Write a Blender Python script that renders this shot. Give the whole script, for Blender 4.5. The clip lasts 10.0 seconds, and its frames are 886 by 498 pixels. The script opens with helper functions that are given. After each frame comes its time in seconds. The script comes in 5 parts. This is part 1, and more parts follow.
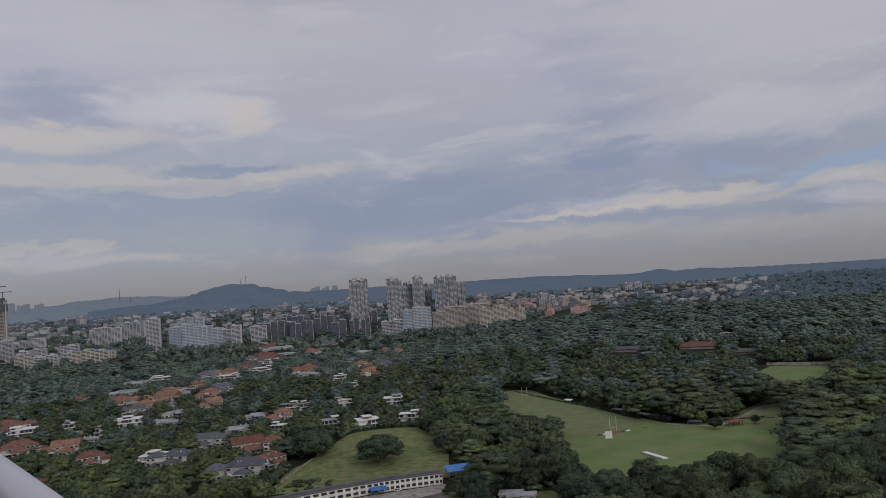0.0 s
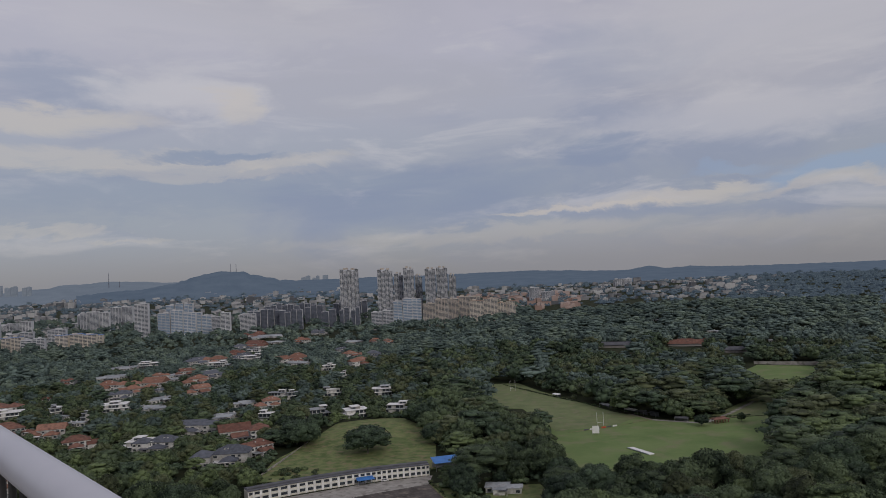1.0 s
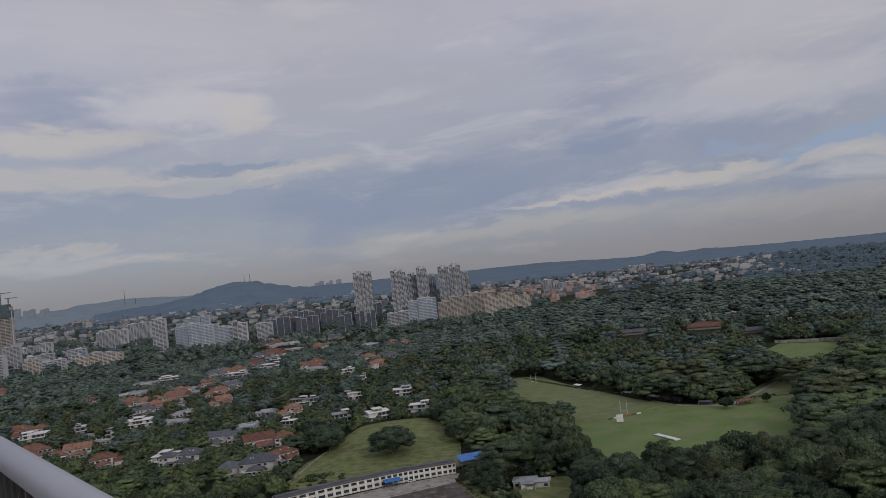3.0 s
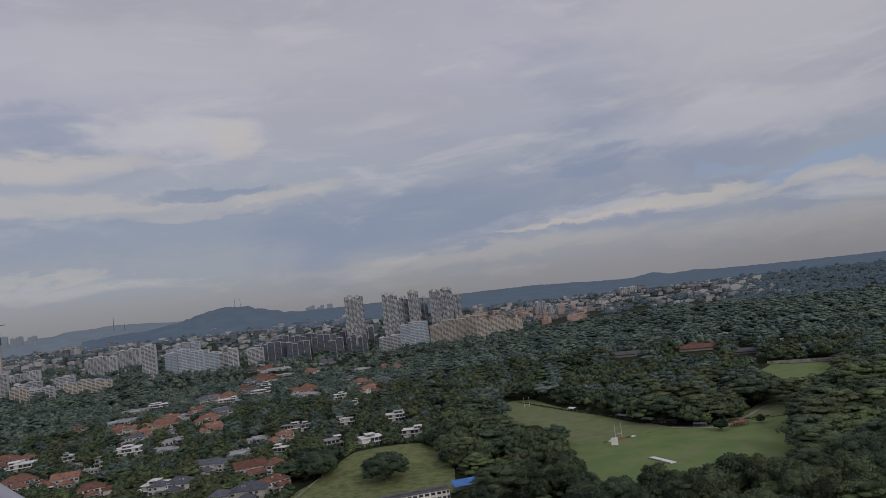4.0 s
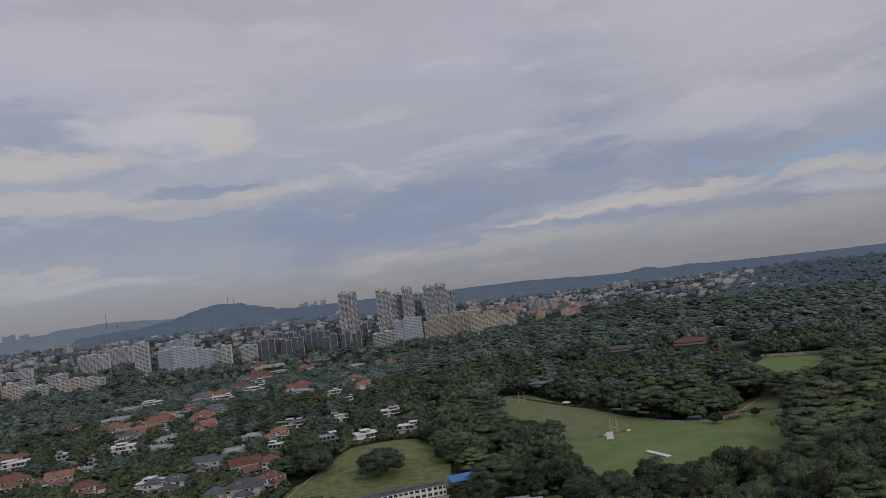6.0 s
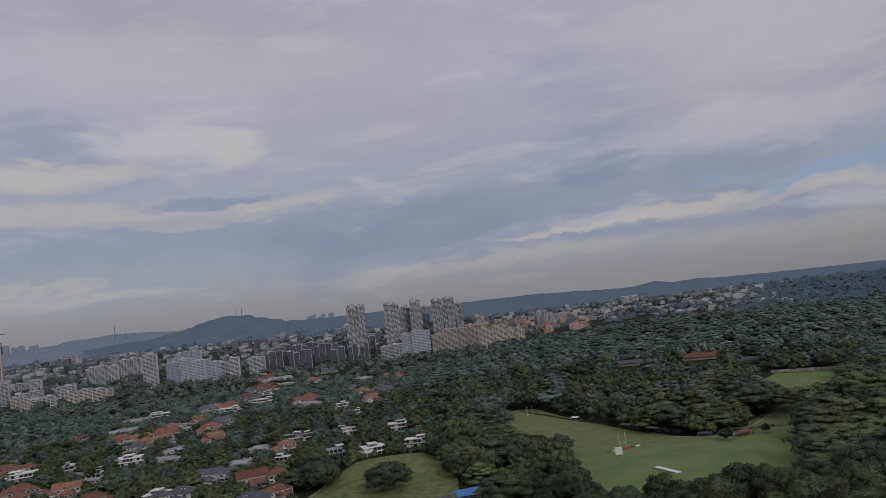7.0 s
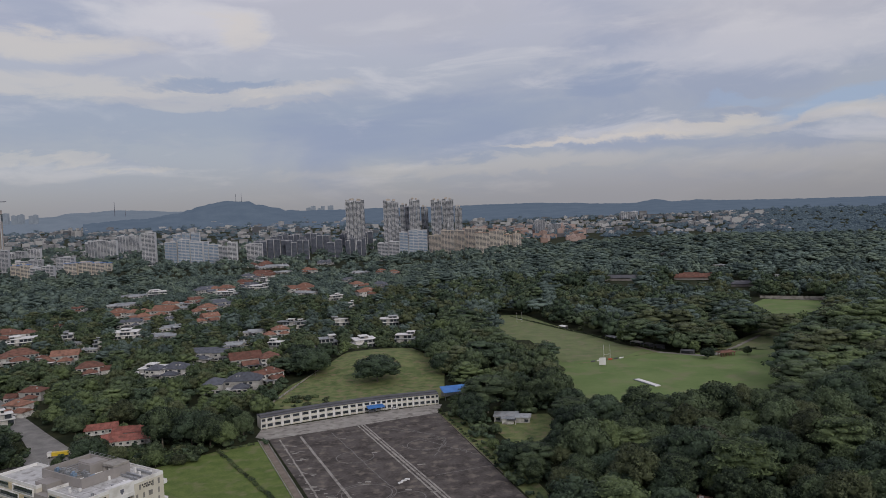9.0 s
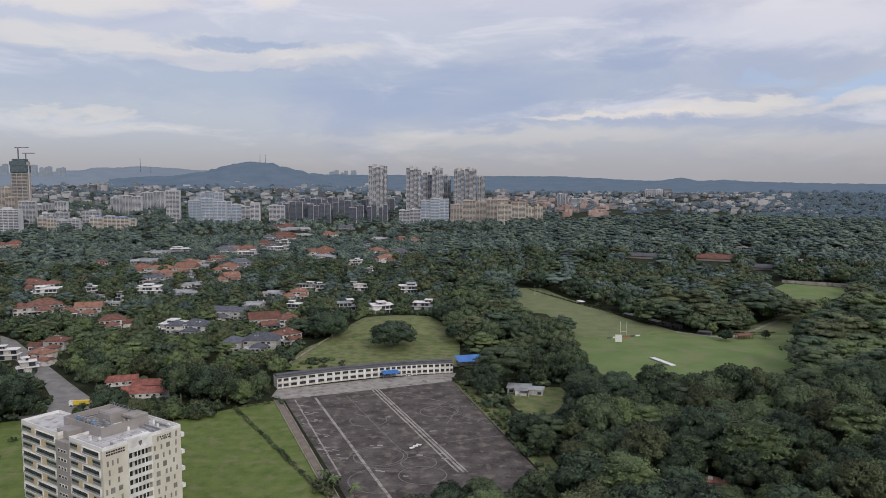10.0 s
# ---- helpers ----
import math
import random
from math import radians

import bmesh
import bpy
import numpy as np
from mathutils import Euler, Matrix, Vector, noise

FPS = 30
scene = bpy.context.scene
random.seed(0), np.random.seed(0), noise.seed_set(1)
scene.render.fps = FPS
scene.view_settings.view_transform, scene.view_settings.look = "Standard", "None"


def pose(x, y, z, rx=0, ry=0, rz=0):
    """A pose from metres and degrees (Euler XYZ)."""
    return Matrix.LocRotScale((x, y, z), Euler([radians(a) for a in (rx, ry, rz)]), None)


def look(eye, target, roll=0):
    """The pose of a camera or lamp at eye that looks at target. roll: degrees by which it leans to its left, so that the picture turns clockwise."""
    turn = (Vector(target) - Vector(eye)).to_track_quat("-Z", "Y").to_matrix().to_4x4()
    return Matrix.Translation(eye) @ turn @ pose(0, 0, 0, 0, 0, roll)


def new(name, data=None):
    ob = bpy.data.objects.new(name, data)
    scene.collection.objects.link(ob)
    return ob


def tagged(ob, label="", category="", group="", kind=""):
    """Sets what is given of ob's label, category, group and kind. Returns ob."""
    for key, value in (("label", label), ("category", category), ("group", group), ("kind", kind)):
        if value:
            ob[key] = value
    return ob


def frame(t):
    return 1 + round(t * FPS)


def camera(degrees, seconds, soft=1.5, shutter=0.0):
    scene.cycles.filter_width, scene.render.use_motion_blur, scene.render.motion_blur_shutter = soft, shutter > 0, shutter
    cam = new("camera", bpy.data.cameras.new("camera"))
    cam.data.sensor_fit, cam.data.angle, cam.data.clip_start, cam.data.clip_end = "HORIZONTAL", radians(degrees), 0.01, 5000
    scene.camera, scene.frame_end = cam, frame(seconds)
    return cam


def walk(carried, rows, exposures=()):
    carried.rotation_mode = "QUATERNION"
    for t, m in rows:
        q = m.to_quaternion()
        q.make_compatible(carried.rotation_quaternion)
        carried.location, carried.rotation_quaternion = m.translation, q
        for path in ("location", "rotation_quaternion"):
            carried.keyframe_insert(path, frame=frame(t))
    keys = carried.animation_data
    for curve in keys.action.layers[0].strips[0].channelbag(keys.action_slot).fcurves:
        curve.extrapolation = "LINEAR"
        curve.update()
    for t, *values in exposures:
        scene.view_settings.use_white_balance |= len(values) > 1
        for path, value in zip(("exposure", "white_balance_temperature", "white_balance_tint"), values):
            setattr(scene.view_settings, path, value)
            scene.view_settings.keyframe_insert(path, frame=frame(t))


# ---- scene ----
cam = camera(61.5, 10.0, soft=0.9)
walk(cam, [
    (0, pose(3.72, -3.93, 114.58, 93.02, 4.20, -1.39)),
    (0.5, pose(3.58, -3.76, 114.60, 92.66, 3.84, -1.74)),
    (1, pose(3.44, -3.57, 114.52, 92.37, 2.92, -2.11)),
    (1.5, pose(3.28, -3.34, 114.48, 92.17, 4.76, -2.06)),
    (2, pose(3.03, -3.04, 114.52, 91.71, 6.22, -1.13)),
    (2.5, pose(2.72, -2.63, 114.52, 91.81, 6.11, -0.92)),
    (4, pose(1.55, -1.40, 114.70, 94.00, 6.82, -1.78)),
    (4.5, pose(1.30, -1.00, 114.69, 94.64, 6.30, -1.89)),
    (5, pose(1.00, -0.68, 114.64, 93.52, 5.87, -1.95)),
    (5.5, pose(0.70, -0.42, 114.62, 92.15, 6.44, -2.29)),
    (6, pose(0.50, -0.26, 114.63, 93.61, 7.17, -2.29)),
    (7.5, pose(0.22, -0.05, 114.67, 94.75, 6.62, -1.47)),
    (8, pose(0.14, -0.02, 114.72, 94.34, 6.11, -1.33)),
    (8.5, pose(0.06, 0.00, 114.78, 90.15, 3.33, -1.60)),
    (9, pose(0.02, 0.00, 114.88, 87.12, 2.42, -1.75)),
    (9.5, pose(0.00, 0.00, 114.95, 85.43, 1.16, -1.18)),
    (10, pose(0.00, 0.00, 115.00, 84.80, -0.00, 0.00)),
], exposures=((0, -0.16), (2.5, -0.17), (4.5, -0.23), (5.5, -0.18), (6.0, -0.2), (7.5, -0.27), (8.0, -0.27), (8.5, -0.12), (9.0, 0.08), (9.5, 0.33), (10.0, 0.47)))

# ---- sky and sun ----
SUN_EL, SUN_AZ = 30, 152          # degrees; azimuth clockwise from +y
world = bpy.data.worlds.new("sky")
scene.world = world
world.use_nodes = True
wn, wl = world.node_tree.nodes, world.node_tree.links
wn.clear()


def wnode(kind, **values):
    n = wn.new(kind)
    for key, value in values.items():
        n.inputs[key].default_value = value
    return n


def wmath(op, a, b=None, clamp=False):
    n = wn.new("ShaderNodeMath")
    n.operation, n.use_clamp = op, clamp
    for i, v in enumerate((a, b)):
        if v is None:
            continue
        if isinstance(v, (int, float)):
            n.inputs[i].default_value = v
        else:
            wl.new(v, n.inputs[i])
    return n.outputs[0]


def wmix(fac, a, b):
    n = wn.new("ShaderNodeMix")
    n.data_type = "RGBA"
    for key, v in ((0, fac), (6, a), (7, b)):
        if isinstance(v, tuple):
            n.inputs[key].default_value = (*v, 1)
        elif isinstance(v, (int, float)):
            n.inputs[key].default_value = v
        else:
            wl.new(v, n.inputs[key])
    return n.outputs[2]


sky = wn.new("ShaderNodeTexSky")
sky.sky_type, sky.sun_disc = "NISHITA", False
sky.sun_elevation, sky.sun_rotation = radians(SUN_EL), radians(SUN_AZ)
sky.air_density, sky.dust_density = 1.3, 2.0
coord = wn.new("ShaderNodeTexCoord")
sep = wn.new("ShaderNodeSeparateXYZ")
wl.new(coord.outputs["Generated"], sep.inputs[0])
sx, sy, sz = sep.outputs
flat = wmath("SQRT", wmath("ADD", wmath("MULTIPLY", sx, sx), wmath("MULTIPLY", sy, sy)))
az = wmath("ARCTAN2", sx, sy)                       # radians to the right of +y
el = wmath("ARCTAN2", sz, flat)                     # radians above the horizon


def cloud_noise(su, sv, detail=5.0, rough=0.55, warp=0.6, seed=0.0):
    xyz = wn.new("ShaderNodeCombineXYZ")
    wl.new(wmath("MULTIPLY", az, su), xyz.inputs[0])
    wl.new(wmath("MULTIPLY", el, sv), xyz.inputs[1])
    xyz.inputs[2].default_value = seed
    n = wnode("ShaderNodeTexNoise", Scale=1.0, Detail=detail, Roughness=rough, Distortion=warp)
    wl.new(xyz.outputs[0], n.inputs["Vector"])
    return n.outputs[0]


def ramp01(v, lo, hi):
    n = wn.new("ShaderNodeMapRange")
    n.interpolation_type = "SMOOTHSTEP"
    wl.new(v, n.inputs[0])
    n.inputs[1].default_value, n.inputs[2].default_value = lo, hi
    return n.outputs[0]


def patch(a0, e0, wa, we, tilt=0.0, ragged=1.6):
    """A soft ragged cloud bank, centred at an azimuth and elevation in radians."""
    da, de = wmath("SUBTRACT", az_bent, a0), wmath("SUBTRACT", el_bent, e0)
    p = wmath("DIVIDE", wmath("ADD", da, wmath("MULTIPLY", de, tilt)), wa)
    q = wmath("DIVIDE", wmath("SUBTRACT", de, wmath("MULTIPLY", da, tilt)), we)
    d = wmath("ADD", wmath("MULTIPLY", p, p), wmath("MULTIPLY", q, q))
    d = wmath("ADD", d, wmath("MULTIPLY", wmath("SUBTRACT", streak, 0.5), ragged * 2))
    return ramp01(d, 1.5, 0.0)


bend = cloud_noise(7.0, 16.0, 5.0, 0.6, 0.4, 11.3)
bend_up = cloud_noise(9.0, 22.0, 6.0, 0.62, 0.6, 17.9)
az_bent = wmath("ADD", az, wmath("MULTIPLY", wmath("SUBTRACT", bend, 0.5), 0.22))
el_bent = wmath("ADD", el, wmath("MULTIPLY", wmath("SUBTRACT", bend_up, 0.5), 0.06))
streak = cloud_noise(6.0, 26.0, 6.0, 0.6, 0.5, 3.1)
broad = cloud_noise(2.6, 9.0, 5.0, 0.55, 0.7, 7.7)
soft = cloud_noise(1.2, 4.0, 3.0, 0.5, 0.3, 1.3)
GREY, LILAC, SLATE_BLUE = (0.44, 0.43, 0.485), (0.53, 0.51, 0.595), (0.25, 0.30, 0.435)
CREAM, WHITE, HAZE, BLUE = (0.605, 0.55, 0.51), (0.635, 0.61, 0.64), (0.285, 0.28, 0.30), (0.30, 0.40, 0.58)
cloud = wmix(ramp01(el, 0.08, 0.36), (0.335, 0.365, 0.45), LILAC)
cloud = wmix(wmath("MULTIPLY", ramp01(broad, 0.42, 0.62), 0.5), cloud, SLATE_BLUE)
cloud = wmix(wmath("MULTIPLY", ramp01(soft, 0.45, 0.7), 0.6), cloud, GREY)
cloud = wmix(wmath("MULTIPLY", ramp01(streak, 0.5, 0.72), 0.45), cloud, WHITE)
# cloud banks: azimuth, elevation, half width, half height, slant, colour, strength, raggedness
BANKS_HIGH = [
    (0.020, 0.114, 0.228, 0.042, 0, SLATE_BLUE, 0.66, 0.8),
    (-0.343, 0.127, 0.250, 0.029, 0, SLATE_BLUE, 0.48, 0.8),
    (0.269, 0.275, 0.120, 0.045, 0, SLATE_BLUE, 0.30, 1),
    (-0.423, 0.253, 0.099, 0.032, 0, SLATE_BLUE, 0.5, 1.2),
    (-0.042, 0.256, 0.212, 0.046, 0, GREY, 0.44, 1),
    (-0.278, 0.344, 0.250, 0.046, 0, WHITE, 0.31, 1),
    (0.470, 0.300, 0.230, 0.080, 0, WHITE, 0.45, 1),
    (0.433, 0.186, 0.200, 0.036, 0, WHITE, 0.48, 1),
]
BANKS_MIDDLE = [
    (-0.300, 0.250, 0.114, 0.027, -0.05, WHITE, 0.70, 1.3),
    (-0.238, 0.238, 0.038, 0.018, 0, CREAM, 0.53, 1.2),
    (-0.456, 0.214, 0.144, 0.017, 0, CREAM, 0.70, 1),
    (-0.429, 0.168, 0.175, 0.014, 0, CREAM, 0.52, 1.3),
    (-0.149, 0.166, 0.099, 0.010, 0.05, CREAM, 0.5, 1.5),
    (-0.266, 0.151, 0.152, 0.008, 0, CREAM, 0.35, 1.2),
    (-0.240, 0.171, 0.080, 0.007, -0.02, SLATE_BLUE, 0.79, 0.9),
    (0.246, 0.162, 0.057, 0.020, 0, SLATE_BLUE, 0.66, 1.2),
    (0.525, 0.108, 0.114, 0.015, 0.1, BLUE, 0.70, 0.9),
    (0.390, 0.118, 0.061, 0.008, 0, BLUE, 0.40, 1),
]
BANKS_LOW = [
    (0.320, 0.092, 0.125, 0.014, 0.04, CREAM, 0.66, 1.3),
    (0.526, 0.092, 0.120, 0.010, 0.10, CREAM, 0.48, 1.2),
    (0.221, 0.084, 0.121, 0.005, 0.02, CREAM, 0.62, 1),
    (0.375, 0.104, 0.076, 0.005, 0, SLATE_BLUE, 0.62, 1),
    (0.479, 0.044, 0.167, 0.018, 0.03, CREAM, 0.31, 1),
    (0.090, 0.057, 0.250, 0.011, 0.0, CREAM, 0.31, 1),
    (-0.397, 0.085, 0.038, 0.007, 0, CREAM, 0.35, 0.8),
    (-0.464, 0.081, 0.068, 0.005, 0, CREAM, 0.31, 0.8),
    (-0.344, 0.069, 0.046, 0.004, 0, CREAM, 0.31, 0.8),
]
for a0, e0, wa, we, slant, tint, strength, ragged in BANKS_HIGH + BANKS_MIDDLE + BANKS_LOW:
    cloud = wmix(wmath("MULTIPLY", patch(a0, e0, wa, we, slant, ragged), strength), cloud, tint)

cloud = wmix(wmath("MULTIPLY", ramp01(el, 0.085, 0.0), 0.9), cloud, HAZE)
cover = wmath("ADD", 0.86, wmath("MULTIPLY", ramp01(broad, 0.35, 0.65), 0.1))
bg_sky, bg_cloud = wnode("ShaderNodeBackground", Strength=0.09), wnode("ShaderNodeBackground", Strength=1.0)
wl.new(sky.outputs[0], bg_sky.inputs[0])
wl.new(cloud, bg_cloud.inputs[0])
mixed, world_out = wn.new("ShaderNodeMixShader"), wn.new("ShaderNodeOutputWorld")
wl.new(cover, mixed.inputs[0])
wl.new(bg_sky.outputs[0], mixed.inputs[1])
wl.new(bg_cloud.outputs[0], mixed.inputs[2])
wl.new(mixed.outputs[0], world_out.inputs[0])

sun = new("sun", bpy.data.lights.new("sun", "SUN"))
sun.data.energy, sun.data.angle, sun.data.color = 1.0, radians(14), (1.0, 0.95, 0.88)
a = radians(SUN_AZ)
sun.matrix_world = look((1500 * math.sin(a), 1500 * math.cos(a), 1500 * math.tan(radians(SUN_EL))), (0, 0, 0))


# ---- materials ----
def surface(name, c1, c2, size=1.0, rough=0.85, grain=0.0, bump=0.0, island=0.0, tone=0.0, metal=0.0, glow=None, stain=None, gloss=0.5):
    """Two base colours mixed by noise of that size in metres, with finer grain, variation from piece to piece and relief."""
    m = bpy.data.materials.new(name)
    m.use_nodes = True
    nodes, links = m.node_tree.nodes, m.node_tree.links
    bsdf = nodes["Principled BSDF"]
    bsdf.inputs["Roughness"].default_value, bsdf.inputs["Metallic"].default_value = rough, metal
    bsdf.inputs["Specular IOR Level"].default_value = gloss
    place = nodes.new("ShaderNodeNewGeometry")

    def noise_at(metres, detail=4.0):
        n = nodes.new("ShaderNodeTexNoise")
        n.inputs["Scale"].default_value, n.inputs["Detail"].default_value = 1 / metres, detail
        links.new(place.outputs["Position"], n.inputs["Vector"])
        return n.outputs[0]

    def calc(op, x, y, clamp=False):
        n = nodes.new("ShaderNodeMath")
        n.operation, n.use_clamp = op, clamp
        for i, v in enumerate((x, y)):
            if isinstance(v, (int, float)):
                n.inputs[i].default_value = v
            else:
                links.new(v, n.inputs[i])
        return n.outputs[0]

    def blend(fac, x, y):
        n = nodes.new("ShaderNodeMix")
        n.data_type = "RGBA"
        for key, v in ((0, fac), (6, x), (7, y)):
            if isinstance(v, tuple):
                n.inputs[key].default_value = (*v, 1)
            elif isinstance(v, (int, float)):
                n.inputs[key].default_value = v
            else:
                links.new(v, n.inputs[key])
        return n.outputs[2]

    fac = calc("MULTIPLY_ADD", noise_at(size), 2.4, True)
    fac.node.inputs[2].default_value = -0.7
    if grain:
        fac = calc("ADD", fac, calc("MULTIPLY", calc("SUBTRACT", noise_at(size / 7), 0.5), 2 * grain), True)
    if island:
        fac = calc("ADD", fac, calc("MULTIPLY", calc("SUBTRACT", place.outputs["Random Per Island"], 0.5), 2 * island), True)
    if tone:
        info = nodes.new("ShaderNodeObjectInfo")
        fac = calc("ADD", fac, calc("MULTIPLY", calc("SUBTRACT", info.outputs["Random"], 0.5), 2 * tone), True)
    colour = blend(fac, c1, c2)
    if stain:
        n = noise_at(stain[1], 6.0)
        s = nodes.new("ShaderNodeMapRange")
        links.new(n, s.inputs[0])
        s.inputs[1].default_value, s.inputs[2].default_value = 0.52, 0.68
        colour = blend(s.outputs[0], colour, stain[0])
    links.new(colour, bsdf.inputs["Base Color"])
    if bump:
        b = nodes.new("ShaderNodeBump")
        b.inputs["Strength"].default_value, b.inputs["Distance"].default_value = 0.6, bump
        links.new(noise_at(size / 3, 6.0), b.inputs["Height"])
        links.new(b.outputs[0], bsdf.inputs["Normal"])
    # Only far hills, blocks and clumps glow, as painted haze.
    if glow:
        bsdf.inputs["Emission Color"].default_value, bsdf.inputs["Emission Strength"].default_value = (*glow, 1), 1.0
    return m


# Some haze blue and crown-gap shade are put into these leaf colours.
LEAF = surface("leaves", (0.0163, 0.0275, 0.0163), (0.1205, 0.1606, 0.0839), 7, 0.7, 0.3, island=0.42, tone=0.35, gloss=0.2)
LEAF_LIGHT = surface("leaves_light", (0.032, 0.0498, 0.0223), (0.1562, 0.2035, 0.0892), 7, 0.7, 0.3, island=0.42, tone=0.3, gloss=0.2)
LEAF_DARK = surface("leaves_dark", (0.0119, 0.0216, 0.0149), (0.0848, 0.1232, 0.0731), 7, 0.7, 0.3, island=0.42, tone=0.3, gloss=0.2)
LEAF_OLIVE = surface("leaves_olive", (0.0253, 0.0342, 0.0179), (0.1294, 0.15, 0.0767), 7, 0.7, 0.3, island=0.42, tone=0.3, gloss=0.2)
LEAF_RUST = surface("leaves_rust", (0.0298, 0.0328, 0.0209), (0.1294, 0.1267, 0.0803), 7, 0.7, 0.3, island=0.42, tone=0.3, gloss=0.2)
# Paler, bluer leaves for distance: haze is put into the base colour.
LEAF_HAZE_TINT = surface("leaves_haze_tint", (0.0456, 0.0668, 0.0628), (0.1736, 0.2296, 0.196), 16, 0.8, 0.3, island=0.2, gloss=0.15)
LEAF_HAZE_TINT_DARK = surface("leaves_haze_tint_dark", (0.0344, 0.0527, 0.0506), (0.1288, 0.1736, 0.1512), 16, 0.8, 0.3, island=0.2, gloss=0.15)
LEAF_HAZE_TINT_LIGHT = surface("leaves_haze_tint_light", (0.0607, 0.0851, 0.0709), (0.2016, 0.2554, 0.196), 16, 0.8, 0.3, island=0.2, gloss=0.15)
# Haze painted in: bluer leaves with a faint blue glow.
LEAF_HAZE_GLOW = surface("leaves_haze_glow", (0.05, 0.068, 0.07), (0.115, 0.145, 0.145), 30, 0.9, 0.3, island=0.3, gloss=0.1, glow=(0.024, 0.034, 0.05))
BARK = surface("bark", (0.10, 0.085, 0.065), (0.2, 0.18, 0.15), 0.6, 0.9, 0.3)
# Brown-green floor, its colour lowered further to deepen the shade between crowns.
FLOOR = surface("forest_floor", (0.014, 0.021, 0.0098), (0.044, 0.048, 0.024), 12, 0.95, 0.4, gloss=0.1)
GRASS = surface("grass", (0.088, 0.132, 0.036), (0.155, 0.195, 0.06), 6, 0.9, 0.6, bump=0.08, stain=((0.175, 0.185, 0.085), 7), gloss=0.1)
ROUGH_GRASS = surface("rough_grass", (0.0862, 0.1265, 0.046), (0.207, 0.23, 0.0978), 6, 0.9, 0.5, bump=0.2, stain=((0.225, 0.19, 0.11), 5), gloss=0.1)
PITCH = surface("sports_turf", (0.1265, 0.187, 0.066), (0.1815, 0.2365, 0.0935), 26, 0.9, 0.3, stain=((0.2, 0.21, 0.11), 16), gloss=0.1)
WORN_TURF = surface("worn_turf", (0.1375, 0.1705, 0.0792), (0.1925, 0.22, 0.1045), 12, 0.9, 0.35, stain=((0.21, 0.2, 0.12), 9), gloss=0.1)
ASPHALT = surface("old_asphalt", (0.06, 0.052, 0.048), (0.135, 0.12, 0.11), 9, 0.95, 0.6, bump=0.02, stain=((0.19, 0.165, 0.14), 5), gloss=0.1)
CONCRETE = surface("worn_concrete", (0.24, 0.22, 0.195), (0.38, 0.36, 0.32), 5, 0.9, 0.3, stain=((0.15, 0.135, 0.115), 4))
TYRE = surface("tyre_marks", (0.13, 0.122, 0.115), (0.24, 0.225, 0.21), 2, 0.95, 0.5, gloss=0.1)
ROAD = surface("road_asphalt", (0.17, 0.165, 0.155), (0.28, 0.27, 0.25), 6, 0.9, 0.35, gloss=0.2)
EARTH = surface("bare_earth", (0.15, 0.12, 0.095), (0.25, 0.205, 0.165), 4, 0.95, 0.4)
WHITE_WALL = surface("white_render", (0.68, 0.67, 0.645), (0.82, 0.81, 0.79), 6, 0.8, 0.2, tone=0.25, stain=((0.56, 0.54, 0.5), 5))
CREAM_WALL = surface("cream_render", (0.5676, 0.5289, 0.4386), (0.6688, 0.6336, 0.5456), 7, 0.8, 0.2, stain=((0.58, 0.54, 0.46), 6))
TAUPE = surface("taupe_render", (0.27, 0.25, 0.235), (0.34, 0.315, 0.295), 5, 0.85, 0.2)
HOUSE_WALL = surface("house_render", (0.357, 0.3485, 0.3272), (0.666, 0.648, 0.621), 4, 0.85, 0.3, tone=0.5, stain=((0.28, 0.26, 0.24), 2.5))
PALE_PANE = surface("pale_window_pane", (0.16, 0.155, 0.145), (0.27, 0.26, 0.24), 2, 0.3, 0.3, tone=0.4)
TERRACOTTA_TILE = surface("terracotta_tiles", (0.18, 0.092, 0.066), (0.32, 0.172, 0.122), 2.2, 0.85, 0.5, bump=0.05, tone=0.4, stain=((0.14, 0.08, 0.06), 2.5), gloss=0.2)
BROWN_TILE = surface("brown_tiles", (0.13, 0.06, 0.045), (0.23, 0.12, 0.09), 2.5, 0.85, 0.5, bump=0.05, tone=0.35, stain=((0.1, 0.065, 0.05), 3), gloss=0.2)
WARM_PANEL = surface("warm_cream_panels", (0.5, 0.4, 0.24), (0.62, 0.52, 0.34), 3, 0.7, 0.3, tone=0.3)
RED_TILE = surface("red_tiles", (0.19, 0.07, 0.055), (0.34, 0.135, 0.11), 2.2, 0.85, 0.5, bump=0.05, tone=0.3, stain=((0.15, 0.075, 0.06), 2.5), gloss=0.2)
PALE_DECK = surface("pale_roof_deck", (0.42, 0.415, 0.4), (0.62, 0.615, 0.6), 4, 0.85, 0.4, stain=((0.3, 0.29, 0.27), 3))
SLATE_TILE = surface("slate_tiles", (0.065, 0.07, 0.083), (0.13, 0.14, 0.165), 2.5, 0.75, 0.5, bump=0.04, tone=0.3, gloss=0.3)
PALE_SHEET = surface("pale_sheet_roof", (0.2, 0.215, 0.225), (0.42, 0.44, 0.45), 4, 0.6, 0.4, tone=0.5, stain=((0.22, 0.21, 0.2), 4))
DARK_SHEET = surface("dark_sheet_roof", (0.06, 0.062, 0.07), (0.115, 0.115, 0.125), 5, 0.7, 0.3)
BLUE_SHEET = surface("blue_sheet", (0.03, 0.14, 0.42), (0.06, 0.22, 0.55), 4, 0.5, 0.3)
GLASS = surface("dark_window_glass", (0.02, 0.025, 0.03), (0.06, 0.07, 0.085), 4, 0.12, 0.3)
